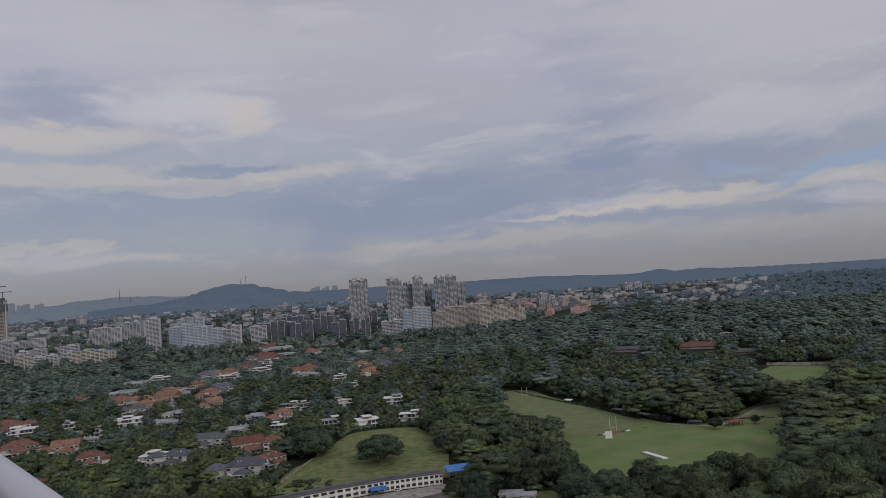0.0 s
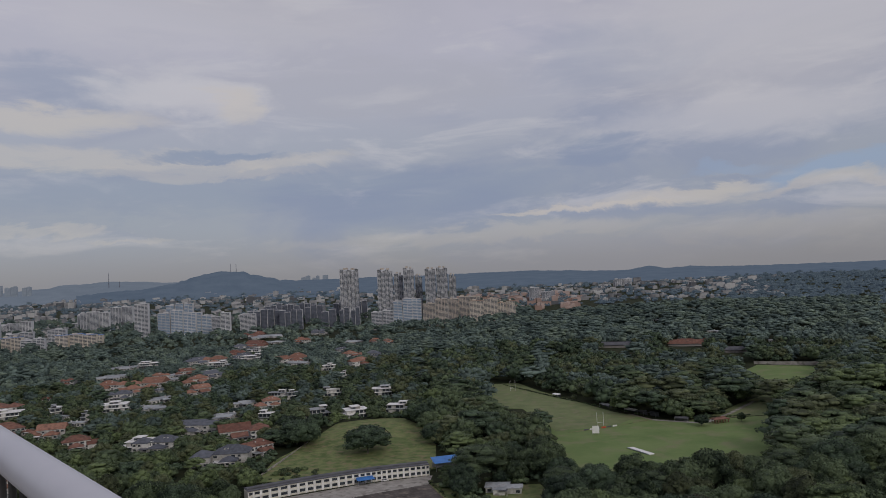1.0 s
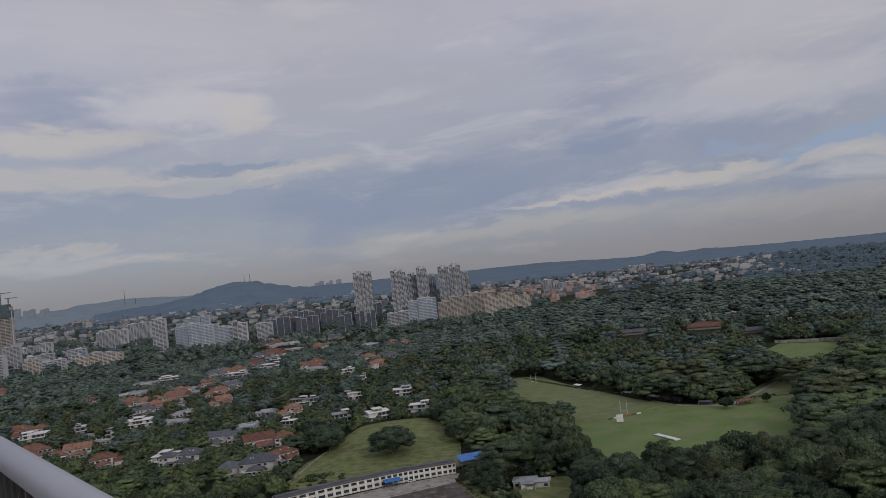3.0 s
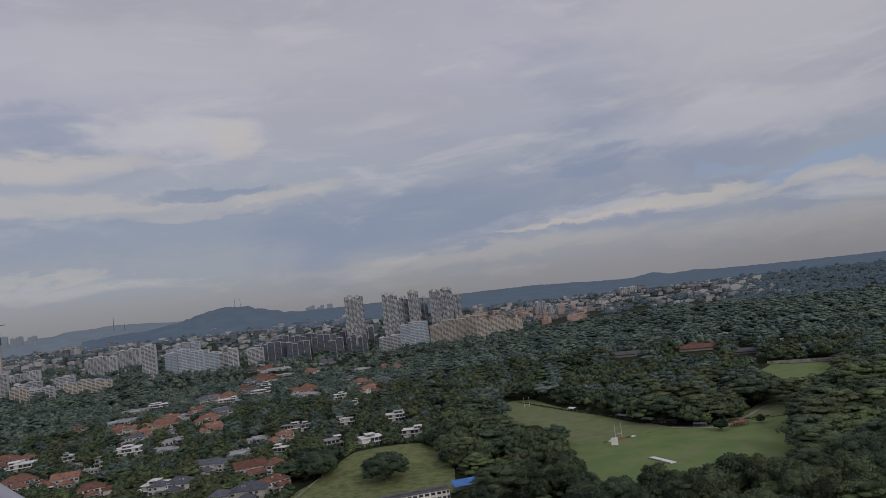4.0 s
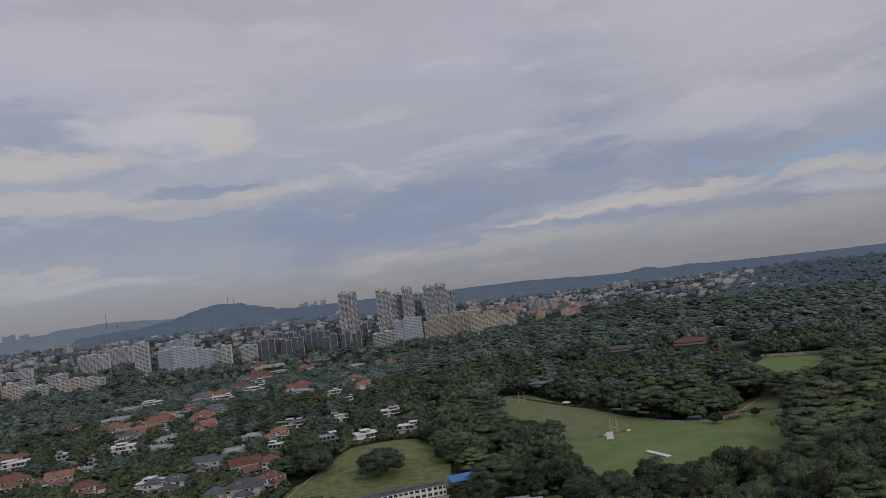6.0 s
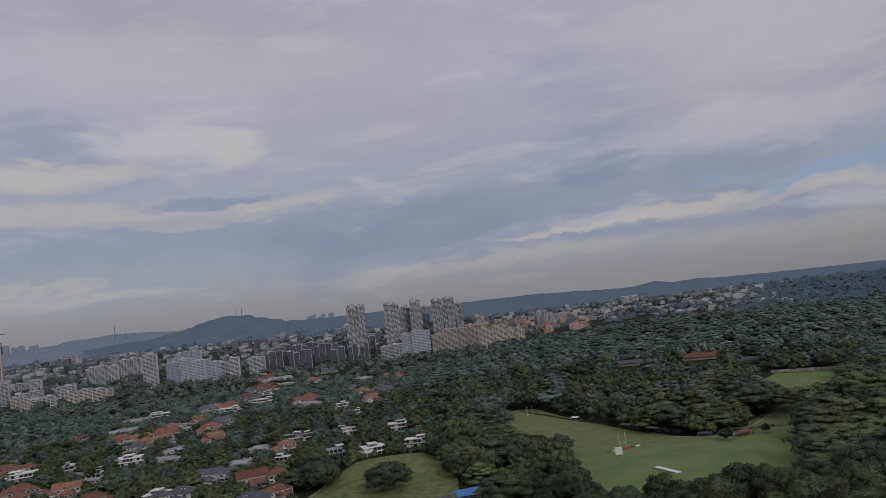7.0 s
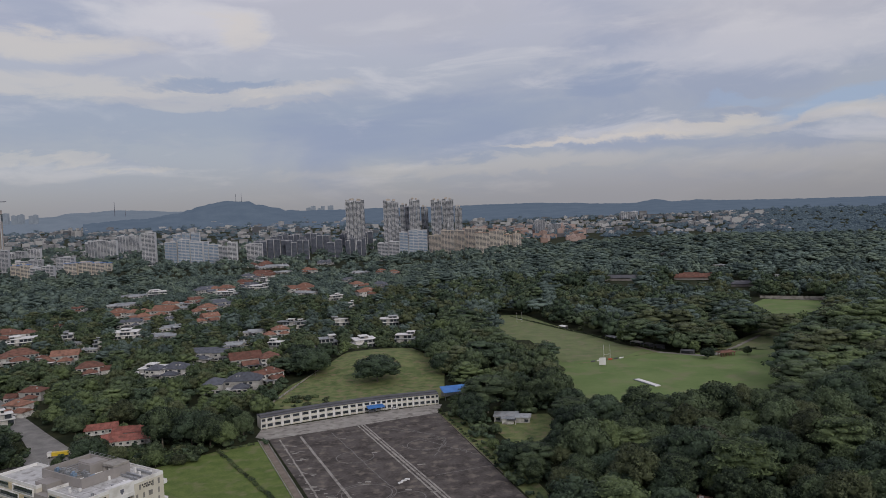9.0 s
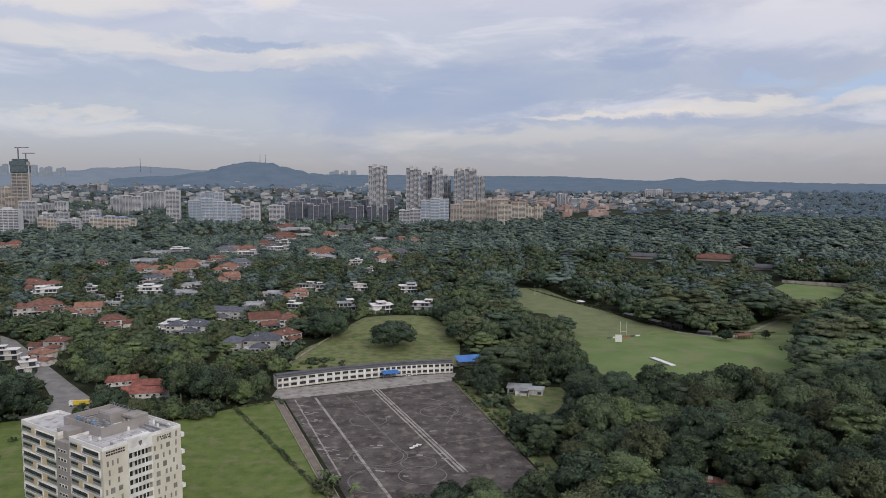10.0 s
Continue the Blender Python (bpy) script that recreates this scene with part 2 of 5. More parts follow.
# Far glazing and far white render lean blue: haze put into the colour.
FAR_GLASS = surface("far_glazing", (0.05, 0.06, 0.08), (0.11, 0.13, 0.16), 12, 0.3, 0.3)
BLUE_GLASS = surface("blue_glazing", (0.13, 0.2, 0.29), (0.22, 0.31, 0.42), 12, 0.3, 0.3)
DARK_CLAD = surface("dark_cladding", (0.088, 0.096, 0.128), (0.16, 0.168, 0.208), 9, 0.5, 0.3)
FAR_WHITE = surface("far_white_render", (0.408, 0.414, 0.432), (0.6048, 0.6048, 0.6156), 20, 0.85, 0.3, tone=0.5)
FAR_TAN = surface("far_tan_render", (0.40, 0.35, 0.30), (0.52, 0.46, 0.40), 20, 0.8, 0.3, tone=0.2)
FAR_CREAM = surface("far_cream_render", (0.52, 0.46, 0.38), (0.62, 0.56, 0.48), 20, 0.8, 0.3, tone=0.2)
TOWN = surface("far_town", (0.1, 0.105, 0.115), (0.44, 0.435, 0.43), 60, 0.85, 0.2, island=0.6)
TOWN_ROOF = surface("far_town_roofs", (0.26, 0.165, 0.13), (0.45, 0.35, 0.31), 60, 0.8, 0.2, island=0.5)
METAL = surface("galvanised_metal", (0.3, 0.31, 0.32), (0.45, 0.46, 0.47), 1, 0.45, 0.3, metal=0.6)
RAIL_PAINT = surface("white_rail_paint", (0.46, 0.46, 0.50), (0.53, 0.53, 0.565), 0.5, 0.38, 0.2)
DARK_BAR = surface("dark_bar", (0.03, 0.028, 0.026), (0.06, 0.055, 0.05), 0.3, 0.6, 0.3)
YELLOW = surface("yellow_paint", (0.6, 0.42, 0.03), (0.7, 0.5, 0.05), 2, 0.4)
RED_PAINT = surface("red_paint", (0.45, 0.06, 0.03), (0.55, 0.1, 0.05), 2, 0.5)
# Skyline blocks emit a pale tone as painted haze; they are no lamps.
BLOCKS_HAZE_GLOW = surface("blocks_haze_glow", (0.1, 0.11, 0.12), (0.16, 0.17, 0.18), 20, 0.9, 0.3, gloss=0.1, glow=(0.08, 0.095, 0.12))
# Blue haze is painted onto the hill ranges as a glow.
HILLS_HAZE_GLOW = surface("hills_haze_glow", (0.015, 0.022, 0.024), (0.04, 0.05, 0.052), 90, 0.95, 0.4, gloss=0.0, glow=(0.072, 0.095, 0.138))
HILLS_PALE_HAZE_GLOW = surface("hills_pale_haze_glow", (0.015, 0.022, 0.024), (0.04, 0.05, 0.052), 90, 0.95, 0.4, gloss=0.0, glow=(0.12, 0.142, 0.185))
NETTING = surface("green_netting", (0.06, 0.09, 0.1), (0.12, 0.16, 0.175), 5, 0.8, 0.4)


# ---- building blocks ----
def mesh_of(name, verts, faces, material, smooth=False):
    me = bpy.data.meshes.new(name)
    me.from_pydata([tuple(v) for v in verts], [], [tuple(q) for q in faces])
    me.materials.append(material)
    if smooth:
        me.polygons.foreach_set("use_smooth", [True] * len(me.polygons))
    me.update()
    return me


class Shape:
    """Collects faces for one mesh."""

    def __init__(self):
        self.v, self.f = [], []

    def poly(self, pts, faces):
        n = len(self.v)
        self.v += [tuple(p) for p in pts]
        self.f += [tuple(n + i for i in q) for q in faces]
        return self

    def box(self, x0, x1, y0, y1, z0, z1):
        return self.poly([(x0, y0, z0), (x1, y0, z0), (x1, y1, z0), (x0, y1, z0), (x0, y0, z1), (x1, y0, z1), (x1, y1, z1), (x0, y1, z1)],
                         [(3, 2, 1, 0), (4, 5, 6, 7), (0, 1, 5, 4), (1, 2, 6, 5), (2, 3, 7, 6), (3, 0, 4, 7)])

    def tube(self, a, b, r0, r1=None, n=6):
        a, b = Vector(a), Vector(b)
        d = (b - a).normalized()
        u = d.orthogonal().normalized()
        w = d.cross(u)
        r1 = r0 if r1 is None else r1
        ring = [(math.cos(2 * math.pi * i / n), math.sin(2 * math.pi * i / n)) for i in range(n)]
        pts = [a + (u * c + w * s) * r0 for c, s in ring] + [b + (u * c + w * s) * r1 for c, s in ring]
        return self.poly(pts, [(i, (i + 1) % n, n + (i + 1) % n, n + i) for i in range(n)] + [tuple(range(n - 1, -1, -1)), tuple(range(n, 2 * n))])

    def slab(self, outline, z0, z1):
        n = len(outline)
        return self.poly([(x, y, z0) for x, y in outline] + [(x, y, z1) for x, y in outline],
                         [tuple(range(n - 1, -1, -1)), tuple(range(n, 2 * n))] + [(i, (i + 1) % n, n + (i + 1) % n, n + i) for i in range(n)])

    def mesh(self, name, material, smooth=False):
        return mesh_of(name, self.v, self.f, material, smooth)


def thing(name, label, category, m=None, group="", kind=""):
    ob = tagged(new(name), label, category, group, kind)
    if m is not None:
        ob.matrix_world = m
    return ob


def part(name, shape, material, parent, label="", smooth=False):
    ob = new(name, shape if isinstance(shape, bpy.types.Mesh) else shape.mesh(name, material, smooth))
    ob.parent = parent
    return tagged(ob, label)


def piece(name, shape, material, label, category, kind="structure", smooth=False):
    return tagged(new(name, shape.mesh(name, material, smooth)), label, category, "", kind)


# ---- plan, in metres ----
TERRACOTTA = [(-312, 640, 25), (-333, 939, 36), (-376, 939, 32), (-335, 883, 23), (-280, 951, 28), (-249, 853, 25), (-325, 1213, 32), (-192, 1157,
    42), (-100, 1175, 25), (-82, 1044, 29), (-229, 1503, 30), (-755, 1296, 36), (-146, 732, 20), (-82, 1419, 17), (-51, 1380, 16), (-254, 466, 16), (102, 270, 8), (-344, 1016, 20)]
BROWN = [(-464, 1009, 17), (-354, 1652, 43), (-334, 654, 9), (-419, 863, 10), (-359, 651, 34), (-259, 584, 22), (-137, 589, 31), (-114, 526, 20),
    (-270, 504, 20), (-324, 1051, 25), (-311, 1474, 42), (-315, 1319, 26), (-432, 790, 36)]
SLATE = [(-335, 1446, 27), (-292, 1253, 26), (-231, 1747, 21), (-129, 1264, 17), (-300, 883, 13), (-179, 621, 26), (-132, 508, 31), (-193, 562, 25),
    (-271, 1002, 29), (-352, 1203, 30), (-211, 1652, 32), (-65, 1148, 23), (-332, 844, 22)]
WHITE_FLAT = [(-365, 769, 11), (-312, 714, 8), (-301, 1148, 30), (-293, 1355, 27), (-403, 750, 28), (-90, 916, 9), (-206, 566, 26), (-144, 782, 20),
    (-90, 782, 18), (-35, 769, 26), (-88, 663, 20), (-54, 648, 26), (-17, 663, 20), (-133, 657, 13), (-306, 765, 28), (-269, 1233, 31), (-118, 1009,
    20), (-283, 475, 13), (-252, 443, 10), (-129, 777, 14), (-427, 1203, 39), (-362, 758, 12)]
PALE_ROOF = [(-459, 1184, 37), (-325, 1616, 58), (-173, 684, 20), (-173, 1114, 34), (-337, 728, 9), (-324, 989, 21), (-174, 750, 23), (-427, 1059,
    42), (-339, 1037, 25), (-276, 811, 27), (-264, 754, 27), (-121, 1446, 38), (-289, 1519, 36), (-177, 672, 18), (-308, 687, 14), (45, 399, 16),
    (436, 1343, 12), (487, 1002, 9), (467, 1157, 17)]
TOWERS = [(-178, 2050, 51, 157), (-76, 1950, 40, 150), (-43, 2050, 25, 138), (-15, 2020, 29, 152), (12, 2080, 20, 131), (43, 2000, 29, 147), (75,
    2020, 31, 149), (105, 2060, 20, 128)]
WHITE_BLOCKS = [(-77, 1750, 52, 49, 20), (-887, 2100, 76, 74, 18), (-871, 2250, 66, 83, 20), (-687, 1900, 33, 92, 20), (-477, 1850, 45, 61, 18),
    (-423, 1900, 39, 53, 15), (-871, 1500, 39, 58, 22), (401, 2500, 34, 72, 18), (450, 2500, 45, 57, 16), (-804, 1600, 48, 34, 14), (-935, 1800, 61,
    40, 14), (-849, 1800, 41, 43, 14), (-1125, 2100, 51, 53, 16), (-1074, 2100, 32, 58, 16), (847, 3000, 68, 81, 25), (1174, 3000, 50, 61, 20), (1256,
    2900, 94, 47, 18)]
GLASS_BLOCKS = [(-599, 1900, 93, 71, 18), (-556, 1920, 77, 63, 18), (-20, 1900, 72, 71, 22), (-654, 2100, 72, 85, 20)]
DARK_BLOCKS = [(-391, 1950, 86, 61, 18), (-319, 1930, 60, 56, 18), (-283, 2100, 51, 62, 16), (-225, 1950, 40, 52, 16), (-185, 1950, 25, 55, 14), (-156, 1950, 24, 54, 14), (-406, 2200, 67, 68, 16), (-190, 2200, 100, 65, 16), (-340, 2200, 67, 67, 16)]
TAN_BLOCKS = [(48, 1800, 61, 68, 16), (122, 1850, 81, 70, 16), (-1111, 1900, 32, 98, 25), (-1087, 1880, 23, 74, 20)]
CREAM_BLOCKS = [(144, 1750, 33, 61, 14), (180, 1780, 34, 64, 14), (221, 1800, 44, 55, 14), (-737, 1650, 85, 37, 14), (-859, 1620, 42, 38, 14)]

STREET_BLOCKS = [(-1014, 1742, 45, 49, 14), (-1017, 1826, 39, 65, 14), (-940, 1783, 51, 23, 14), (-857, 1722, 42, 22, 14), (-1171, 2250, 75, 25, 14), (-1076, 2229, 76, 30, 14), (-1002, 2250, 85, 40, 14), (-934, 2250, 44, 33, 14), (-884, 2250, 48, 35, 14), (-971, 2250, 56, 71, 14), (-911, 2250, 56, 69, 14)]
BLUE_ROOFED = (-785, 1790, 92, 29, 16)


def rise(r):
    s = min(max((r - 1500) / 2300, 0), 1)
    return 66 * s * s * (3 - 2 * s)


def bell(x, y, cx, cy, wx, wy):
    return math.exp(-((x - cx) / wx) ** 2 - ((y - cy) / wy) ** 2)


def ground_z(x, y):
    z = rise(math.hypot(x, y))
    z += 6.5 * bell(x, y, -38, 575, 42, 48) + 26 * bell(x, y, 560, 1480, 400, 300) + 14 * bell(x, y, 345, 520, 75, 120)
    z += 32 * bell(x, y, -1500, 4000, 1300, 420)
    z += 10 * bell(x, y, 250, 1000, 260, 160) + 9 * bell(x, y, -420, 1620, 420, 110) + 6 * bell(x, y, 130, 1600, 260, 110)
    return z


# the ground, one sheet to the horizon
radii = [0, 60] + [60 * (4960 / 60) ** (i / 210) for i in range(1, 211)]
SECTORS = 300
gv, gf = [(0, 0, 0)], []
for r in radii[1:]:
    for k in range(SECTORS):
        x, y = r * math.sin(2 * math.pi * k / SECTORS), r * math.cos(2 * math.pi * k / SECTORS)
        gv.append((x, y, ground_z(x, y) - (0.12 if r > 5 else 0)))
for k in range(SECTORS):
    gf.append((0, 1 + (k + 1) % SECTORS, 1 + k))
    for i in range(len(radii) - 2):
        p, q = 1 + i * SECTORS, 1 + (i + 1) * SECTORS
        gf.append((p + k, p + (k + 1) % SECTORS, q + (k + 1) % SECTORS, q + k))
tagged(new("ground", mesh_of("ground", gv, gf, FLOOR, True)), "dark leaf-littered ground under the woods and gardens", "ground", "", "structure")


def ridge(name, a0, a1, r0, r1, profile, label, material=HILLS_HAZE_GLOW):
    """A hill range: a slope that rises from r0 to its crest at r1 and falls behind it."""
    cols = 320
    steps = ((r0, 0.0), (r0 + (r1 - r0) * 0.35, 0.35), (r0 + (r1 - r0) * 0.7, 0.78), (r1, 1.0), (r1 + 180, 0.6))
    v, q = [], []
    for i in range(cols + 1):
        t = a0 + (a1 - a0) * i / cols
        top = profile(t)
        for r, k in steps:
            base = rise(r) - 4
            v.append((r * math.sin(t), r * math.cos(t), base + (top - base) * k))
    n = len(steps)
    for i in range(cols):
        for j in range(n - 1):
            q.append((i * n + j, (i + 1) * n + j, (i + 1) * n + j + 1, i * n + j + 1))
    return tagged(new(name, mesh_of(name, v, q, material, True)), label, "hill", "", "structure")


def wooded(t, amount):
    return amount * (noise.noise((t * 160, 3.3, 0)) + 0.6 * noise.noise((t * 420, 1.1, 0)))


# skylines, fitted to the camera's view: angle to the right of straight ahead, height of the crest
RIGHT_CREST = [(-0.228, 143), (-0.169, 157), (-0.073, 154), (0.055, 147), (0.142, 146), (0.199, 136), (0.241, 124), (0.278, 118), (0.309, 135), (0.331, 118), (0.361, 123), (0.395, 112), (0.456, 105), (0.538, 100), (0.705, 96)]
LEFT_CREST = [(-0.643, 158), (-0.504, 162), (-0.454, 176), (-0.433, 193), (-0.417, 193), (-0.384, 201), (-0.355, 195), (-0.312, 181), (-0.271, 167), (-0.169, 140)]
MAST_CREST = [(-0.45, 124), (-0.353, 143), (-0.31, 166), (-0.298, 181), (-0.283, 200), (-0.268, 214), (-0.253, 222), (-0.225, 217), (-0.213, 198), (-0.191, 179), (-0.176, 160), (-0.124, 138), (-0.018, 125)]


def crest(knots, t, rough_):
    """The height of a skyline at an angle, eased from knot to knot, with tree tops on it."""
    k = 0
    while k < len(knots) - 2 and t > knots[k + 1][0]:
        k += 1
    (t0, z0), (t1, z1) = knots[k], knots[k + 1]
    u = min(max((t - t0) / (t1 - t0), 0), 1)
    return z0 + (z1 - z0) * u * u * (3 - 2 * u) + wooded(t, rough_)


def right_range(t):
    return crest(RIGHT_CREST, t, 3.0)


def left_range(t):
    return crest(LEFT_CREST, t, 2.5)


def mast_hill(t):
    return crest(MAST_CREST, t, 3.5)


# Haze glows from these slopes; the first reaches forward over the far plain.
ridge("backdrop_hills", -0.22, 0.85, 3350, 4650, right_range, "long wooded hill range with blue haze painted in as glow")
ridge("backdrop_hills", -0.85, -0.02, 4100, 4700, left_range, "low wooded hills far off with pale haze painted in as glow", HILLS_PALE_HAZE_GLOW)
ridge("backdrop_hills", -0.42, 0.0, 3700, 4300, mast_hill, "rounded wooded hill with masts and blue haze painted in as glow")

# ---- surfaces laid on the ground ----
LOT = [(-84, 385), (-37, 404), (5, 421), (30, 319), (44, 262), (-29, 246)]
LAWN = [(-245, 330), (-205, 350), (-130, 349), (-104, 372), (-87, 384), (-37, 256), (-32, 200), (-245, 200)]
KNOLL = [(-98, 446), (-96, 500), (-74, 560), (-64, 606), (-12, 612), (8, 560), (12, 518), (10, 452), (-40, 440)]
FIELD = [(70, 792), (106, 787), (124, 716), (142, 662), (158, 606), (180, 560), (202, 550), (246, 542), (256, 537), (240, 490), (196, 404), (128, 388), (88, 404), (88, 500), (98, 560), (90, 640), (66, 652)]
SMALL_PITCH = [(326, 700), (398, 716), (434, 786), (378, 815), (338, 770)]
VISTA = [(282, 610), (330, 600), (398, 716), (326, 700)]
FORECOURT = [(-94, 388), (-84, 385), (-37, 404), (5, 421), (12, 440), (-36, 428), (-94, 404)]
CLEARING = [(42, 352), (72, 366), (66, 408), (36, 412), (34, 380)]

FIELD_SEEN = [(81, 782), (105, 777), (119, 721), (136, 666), (153, 611), (176, 562), (196, 533), (217, 545), (250, 537), (228, 492), (205, 457), (188, 481), (172, 487), (143, 457), (129, 481), (100, 469), (97, 481), (108, 537), (112, 580), (110, 648), (80, 648), (79, 704)]
KNOLL_SEEN = [(-89, 437), (-95, 483), (-97, 525), (-72, 572), (-6, 567), (15, 488), (6, 456), (-32, 447), (-62, 437)]
LOT_SEEN = [(5, 430), (24, 359), (30, 331), (21, 309), (8, 287), (-9, 278), (-17, 263), (-46, 263), (-85, 388)]
CLEARING_SEEN = [(37, 396), (57, 404), (74, 413), (67, 393), (54, 365), (48, 380)]
PITCH_SEEN = [(368, 834), (440, 795), (366, 688), (344, 722)]
ROAD_SEEN = [(-321, 532), (-297, 518), (-200, 406), (-182, 380), (-195, 371), (-212, 404), (-248, 443), (-293, 484)]
LANE_SEEN = [(205, 537), (245, 568), (272, 592), (262, 545), (240, 512)]


def inside(x, y, outline):
    hit = False
    for i in range(len(outline)):
        (x0, y0), (x1, y1) = outline[i - 1], outline[i]
        if (y0 > y) != (y1 > y) and x < x0 + (y - y0) * (x1 - x0) / (y1 - y0):
            hit = not hit
    return hit


def sheet(name, outline, lift, step, material, label, category, uneven=0.0):
    """A surface cut to its outline that follows the ground."""
    bm = bmesh.new()
    bm.faces.new([bm.verts.new((x, y, 0)) for x, y in outline])
    for axis in (0, 1):
        lo, hi = min(p[axis] for p in outline), max(p[axis] for p in outline)
        k = lo + step
        while k < hi:
            co, no = [0, 0, 0], [0, 0, 0]
            co[axis], no[axis] = k, 1
            bmesh.ops.bisect_plane(bm, geom=bm.verts[:] + bm.edges[:] + bm.faces[:], plane_co=co, plane_no=no)
            k += step
    for v in bm.verts:
        v.co.z = ground_z(v.co.x, v.co.y) + lift + uneven * noise.noise((v.co.x / 22, v.co.y / 9, 0.5))
    bmesh.ops.recalc_face_normals(bm, faces=bm.faces)
    me = bpy.data.meshes.new(name)
    bm.to_mesh(me)
    bm.free()
    me.materials.append(material)
    for q in me.polygons:
        q.use_smooth = True
    if me.polygons[0].normal.z < 0:
        me.flip_normals()
    return tagged(new(name, me), label, category, "", "structure")


sheet("lawn", LAWN, 0.08, 12, GRASS, "bright mown lawn round the apartment block", "lawn")
sheet("grassy_knoll", KNOLL, 0.55, 5, ROUGH_GRASS, "grassy knoll with worn terraces", "grass", 0.35)
sheet("sports_field", FIELD, 0.08, 20, PITCH, "pale green mown sports field", "field")
sheet("playing_field", [(71, 790), (105, 785), (123, 716), (141, 662), (157, 606), (172, 578), (150, 553), (100, 541), (99, 560), (91, 641), (67, 653)], 0.14, 20, WORN_TURF, "worn olive green upper playing field", "field")
sheet("field_verge", [(204, 552), (230, 566), (262, 596), (292, 616), (286, 580), (258, 538), (248, 543)], 0.1, 12, WORN_TURF, "worn grass beside the lane to the field", "grass")
sheet("sports_pitch", SMALL_PITCH, 0.4, 15, PITCH, "small green pitch among the woods", "field")
sheet("clearing", CLEARING, 0.1, 12, ROUGH_GRASS, "small grass clearing among trees", "grass")
sheet("car_park", LOT, 0.10, 15, ASPHALT, "cracked dark asphalt yard with tyre marks", "yard")
sheet("forecourt", [(-92, 390), (-84, 385), (-37, 404), (5, 421), (8, 440), (-36, 428), (-92, 404)], 0.12, 20, CONCRETE, "worn pale concrete apron", "pavement")
sheet("road", [(-208, 352), (-168, 352), (-172, 378), (-186, 386), (-214, 418), (-310, 532), (-345, 560), (-352, 553), (-318, 522), (-224, 410), (-206, 384)],
      0.13, 20, ROAD, "grey asphalt lane between the trees", "road")


def strip(name, path, width, material, label, category, lift):
    v, q = [], []
    for i, (x, y) in enumerate(path):
        a, b = path[max(i - 1, 0)], path[min(i + 1, len(path) - 1)]
        dx, dy = b[0] - a[0], b[1] - a[1]
        n = math.hypot(dx, dy)
        ox, oy = -dy / n * width / 2, dx / n * width / 2
        v += [(x + ox, y + oy, ground_z(x, y) + lift), (x - ox, y - oy, ground_z(x, y) + lift)]
    q = [(2 * i + 1, 2 * i + 3, 2 * i + 2, 2 * i) for i in range(len(path) - 1)]
    return tagged(new(name, mesh_of(name, v, q, material)), label, category, "", "structure")


def line(a, b, n=24, wobble=0.25):
    return [(a[0] + (b[0] - a[0]) * i / n + wobble * noise.noise((i * 0.7, a[0], 0)), a[1] + (b[1] - a[1]) * i / n) for i in range(n + 1)]


for off, wide in ((-1.9, .9), (1.9, .9), (0.2, 1.1)):
    strip("paved_strip", line((-38 + off, 405), (8 + off, 286)), wide, CONCRETE, "pale worn concrete strip across the yard", "strip", 0.14)
patches = random.Random(17)
for _ in range(46):
    k = patches.random()
    x, y = -78 + 38 * k + patches.uniform(-3, 5) + (patches.uniform(0, 60) if patches.random() < .35 else 0), 382 - 100 * k
    if inside(x, y, LOT) and inside(x + 3, y, LOT):
        w = patches.uniform(.5, 1.6)
        strip("worn_patch", line((x, y), (x + patches.uniform(1, 4), y - patches.uniform(-.5, 1.5)), 5, .6), w, CONCRETE, "pale worn patch in the asphalt", "patch", 0.145)
strip("paved_strip", line((-68, 388), (-17, 256)), 1.3, CONCRETE, "narrow pale concrete strip across the yard", "strip", 0.14)
strip("paved_strip", line((-78, 384), (-40, 282), wobble=0.5), 0.8, CONCRETE, "broken pale line along the yard", "strip", 0.14)
for cx, cy, r, w, part_turn in ((-27, 303, 10, 0.5, 1.0), (-27, 303, 11.6, 0.4, 0.8), (-10, 296, 7, 0.5, 1.0), (-8, 283, 9, 0.5, 1.0), (-2, 364, 9, 0.5, 1.0), (-3, 366, 10.4, 0.4, 0.7),
                                (-36, 350, 8.5, 0.5, 0.8), (-24, 278, 12, 0.5, 0.6), (12, 350, 5, 0.4, 0.6)):
    ring = [(cx + r * 1.05 * math.cos(2 * math.pi * part_turn * i / 40 + cx), cy + r * math.sin(2 * math.pi * part_turn * i / 40 + cx)) for i in range(41)]
    strip("tyre_mark", ring, w, TYRE, "pale curved tyre mark on the asphalt", "tyre mark", 0.15)
for a, b in (((-60, 382), (-30, 398)), ((-30, 398), (3, 380)), ((-12, 392), (8, 372)), ((8, 372), (2, 345)), ((-52, 392), (-18, 310)), ((-4, 372), (22, 345)), ((2, 320), (30, 330))):
    strip("tyre_mark", line(a, b, 16, 1.2), 0.5, TYRE, "pale tyre mark on the asphalt", "tyre mark", 0.15)


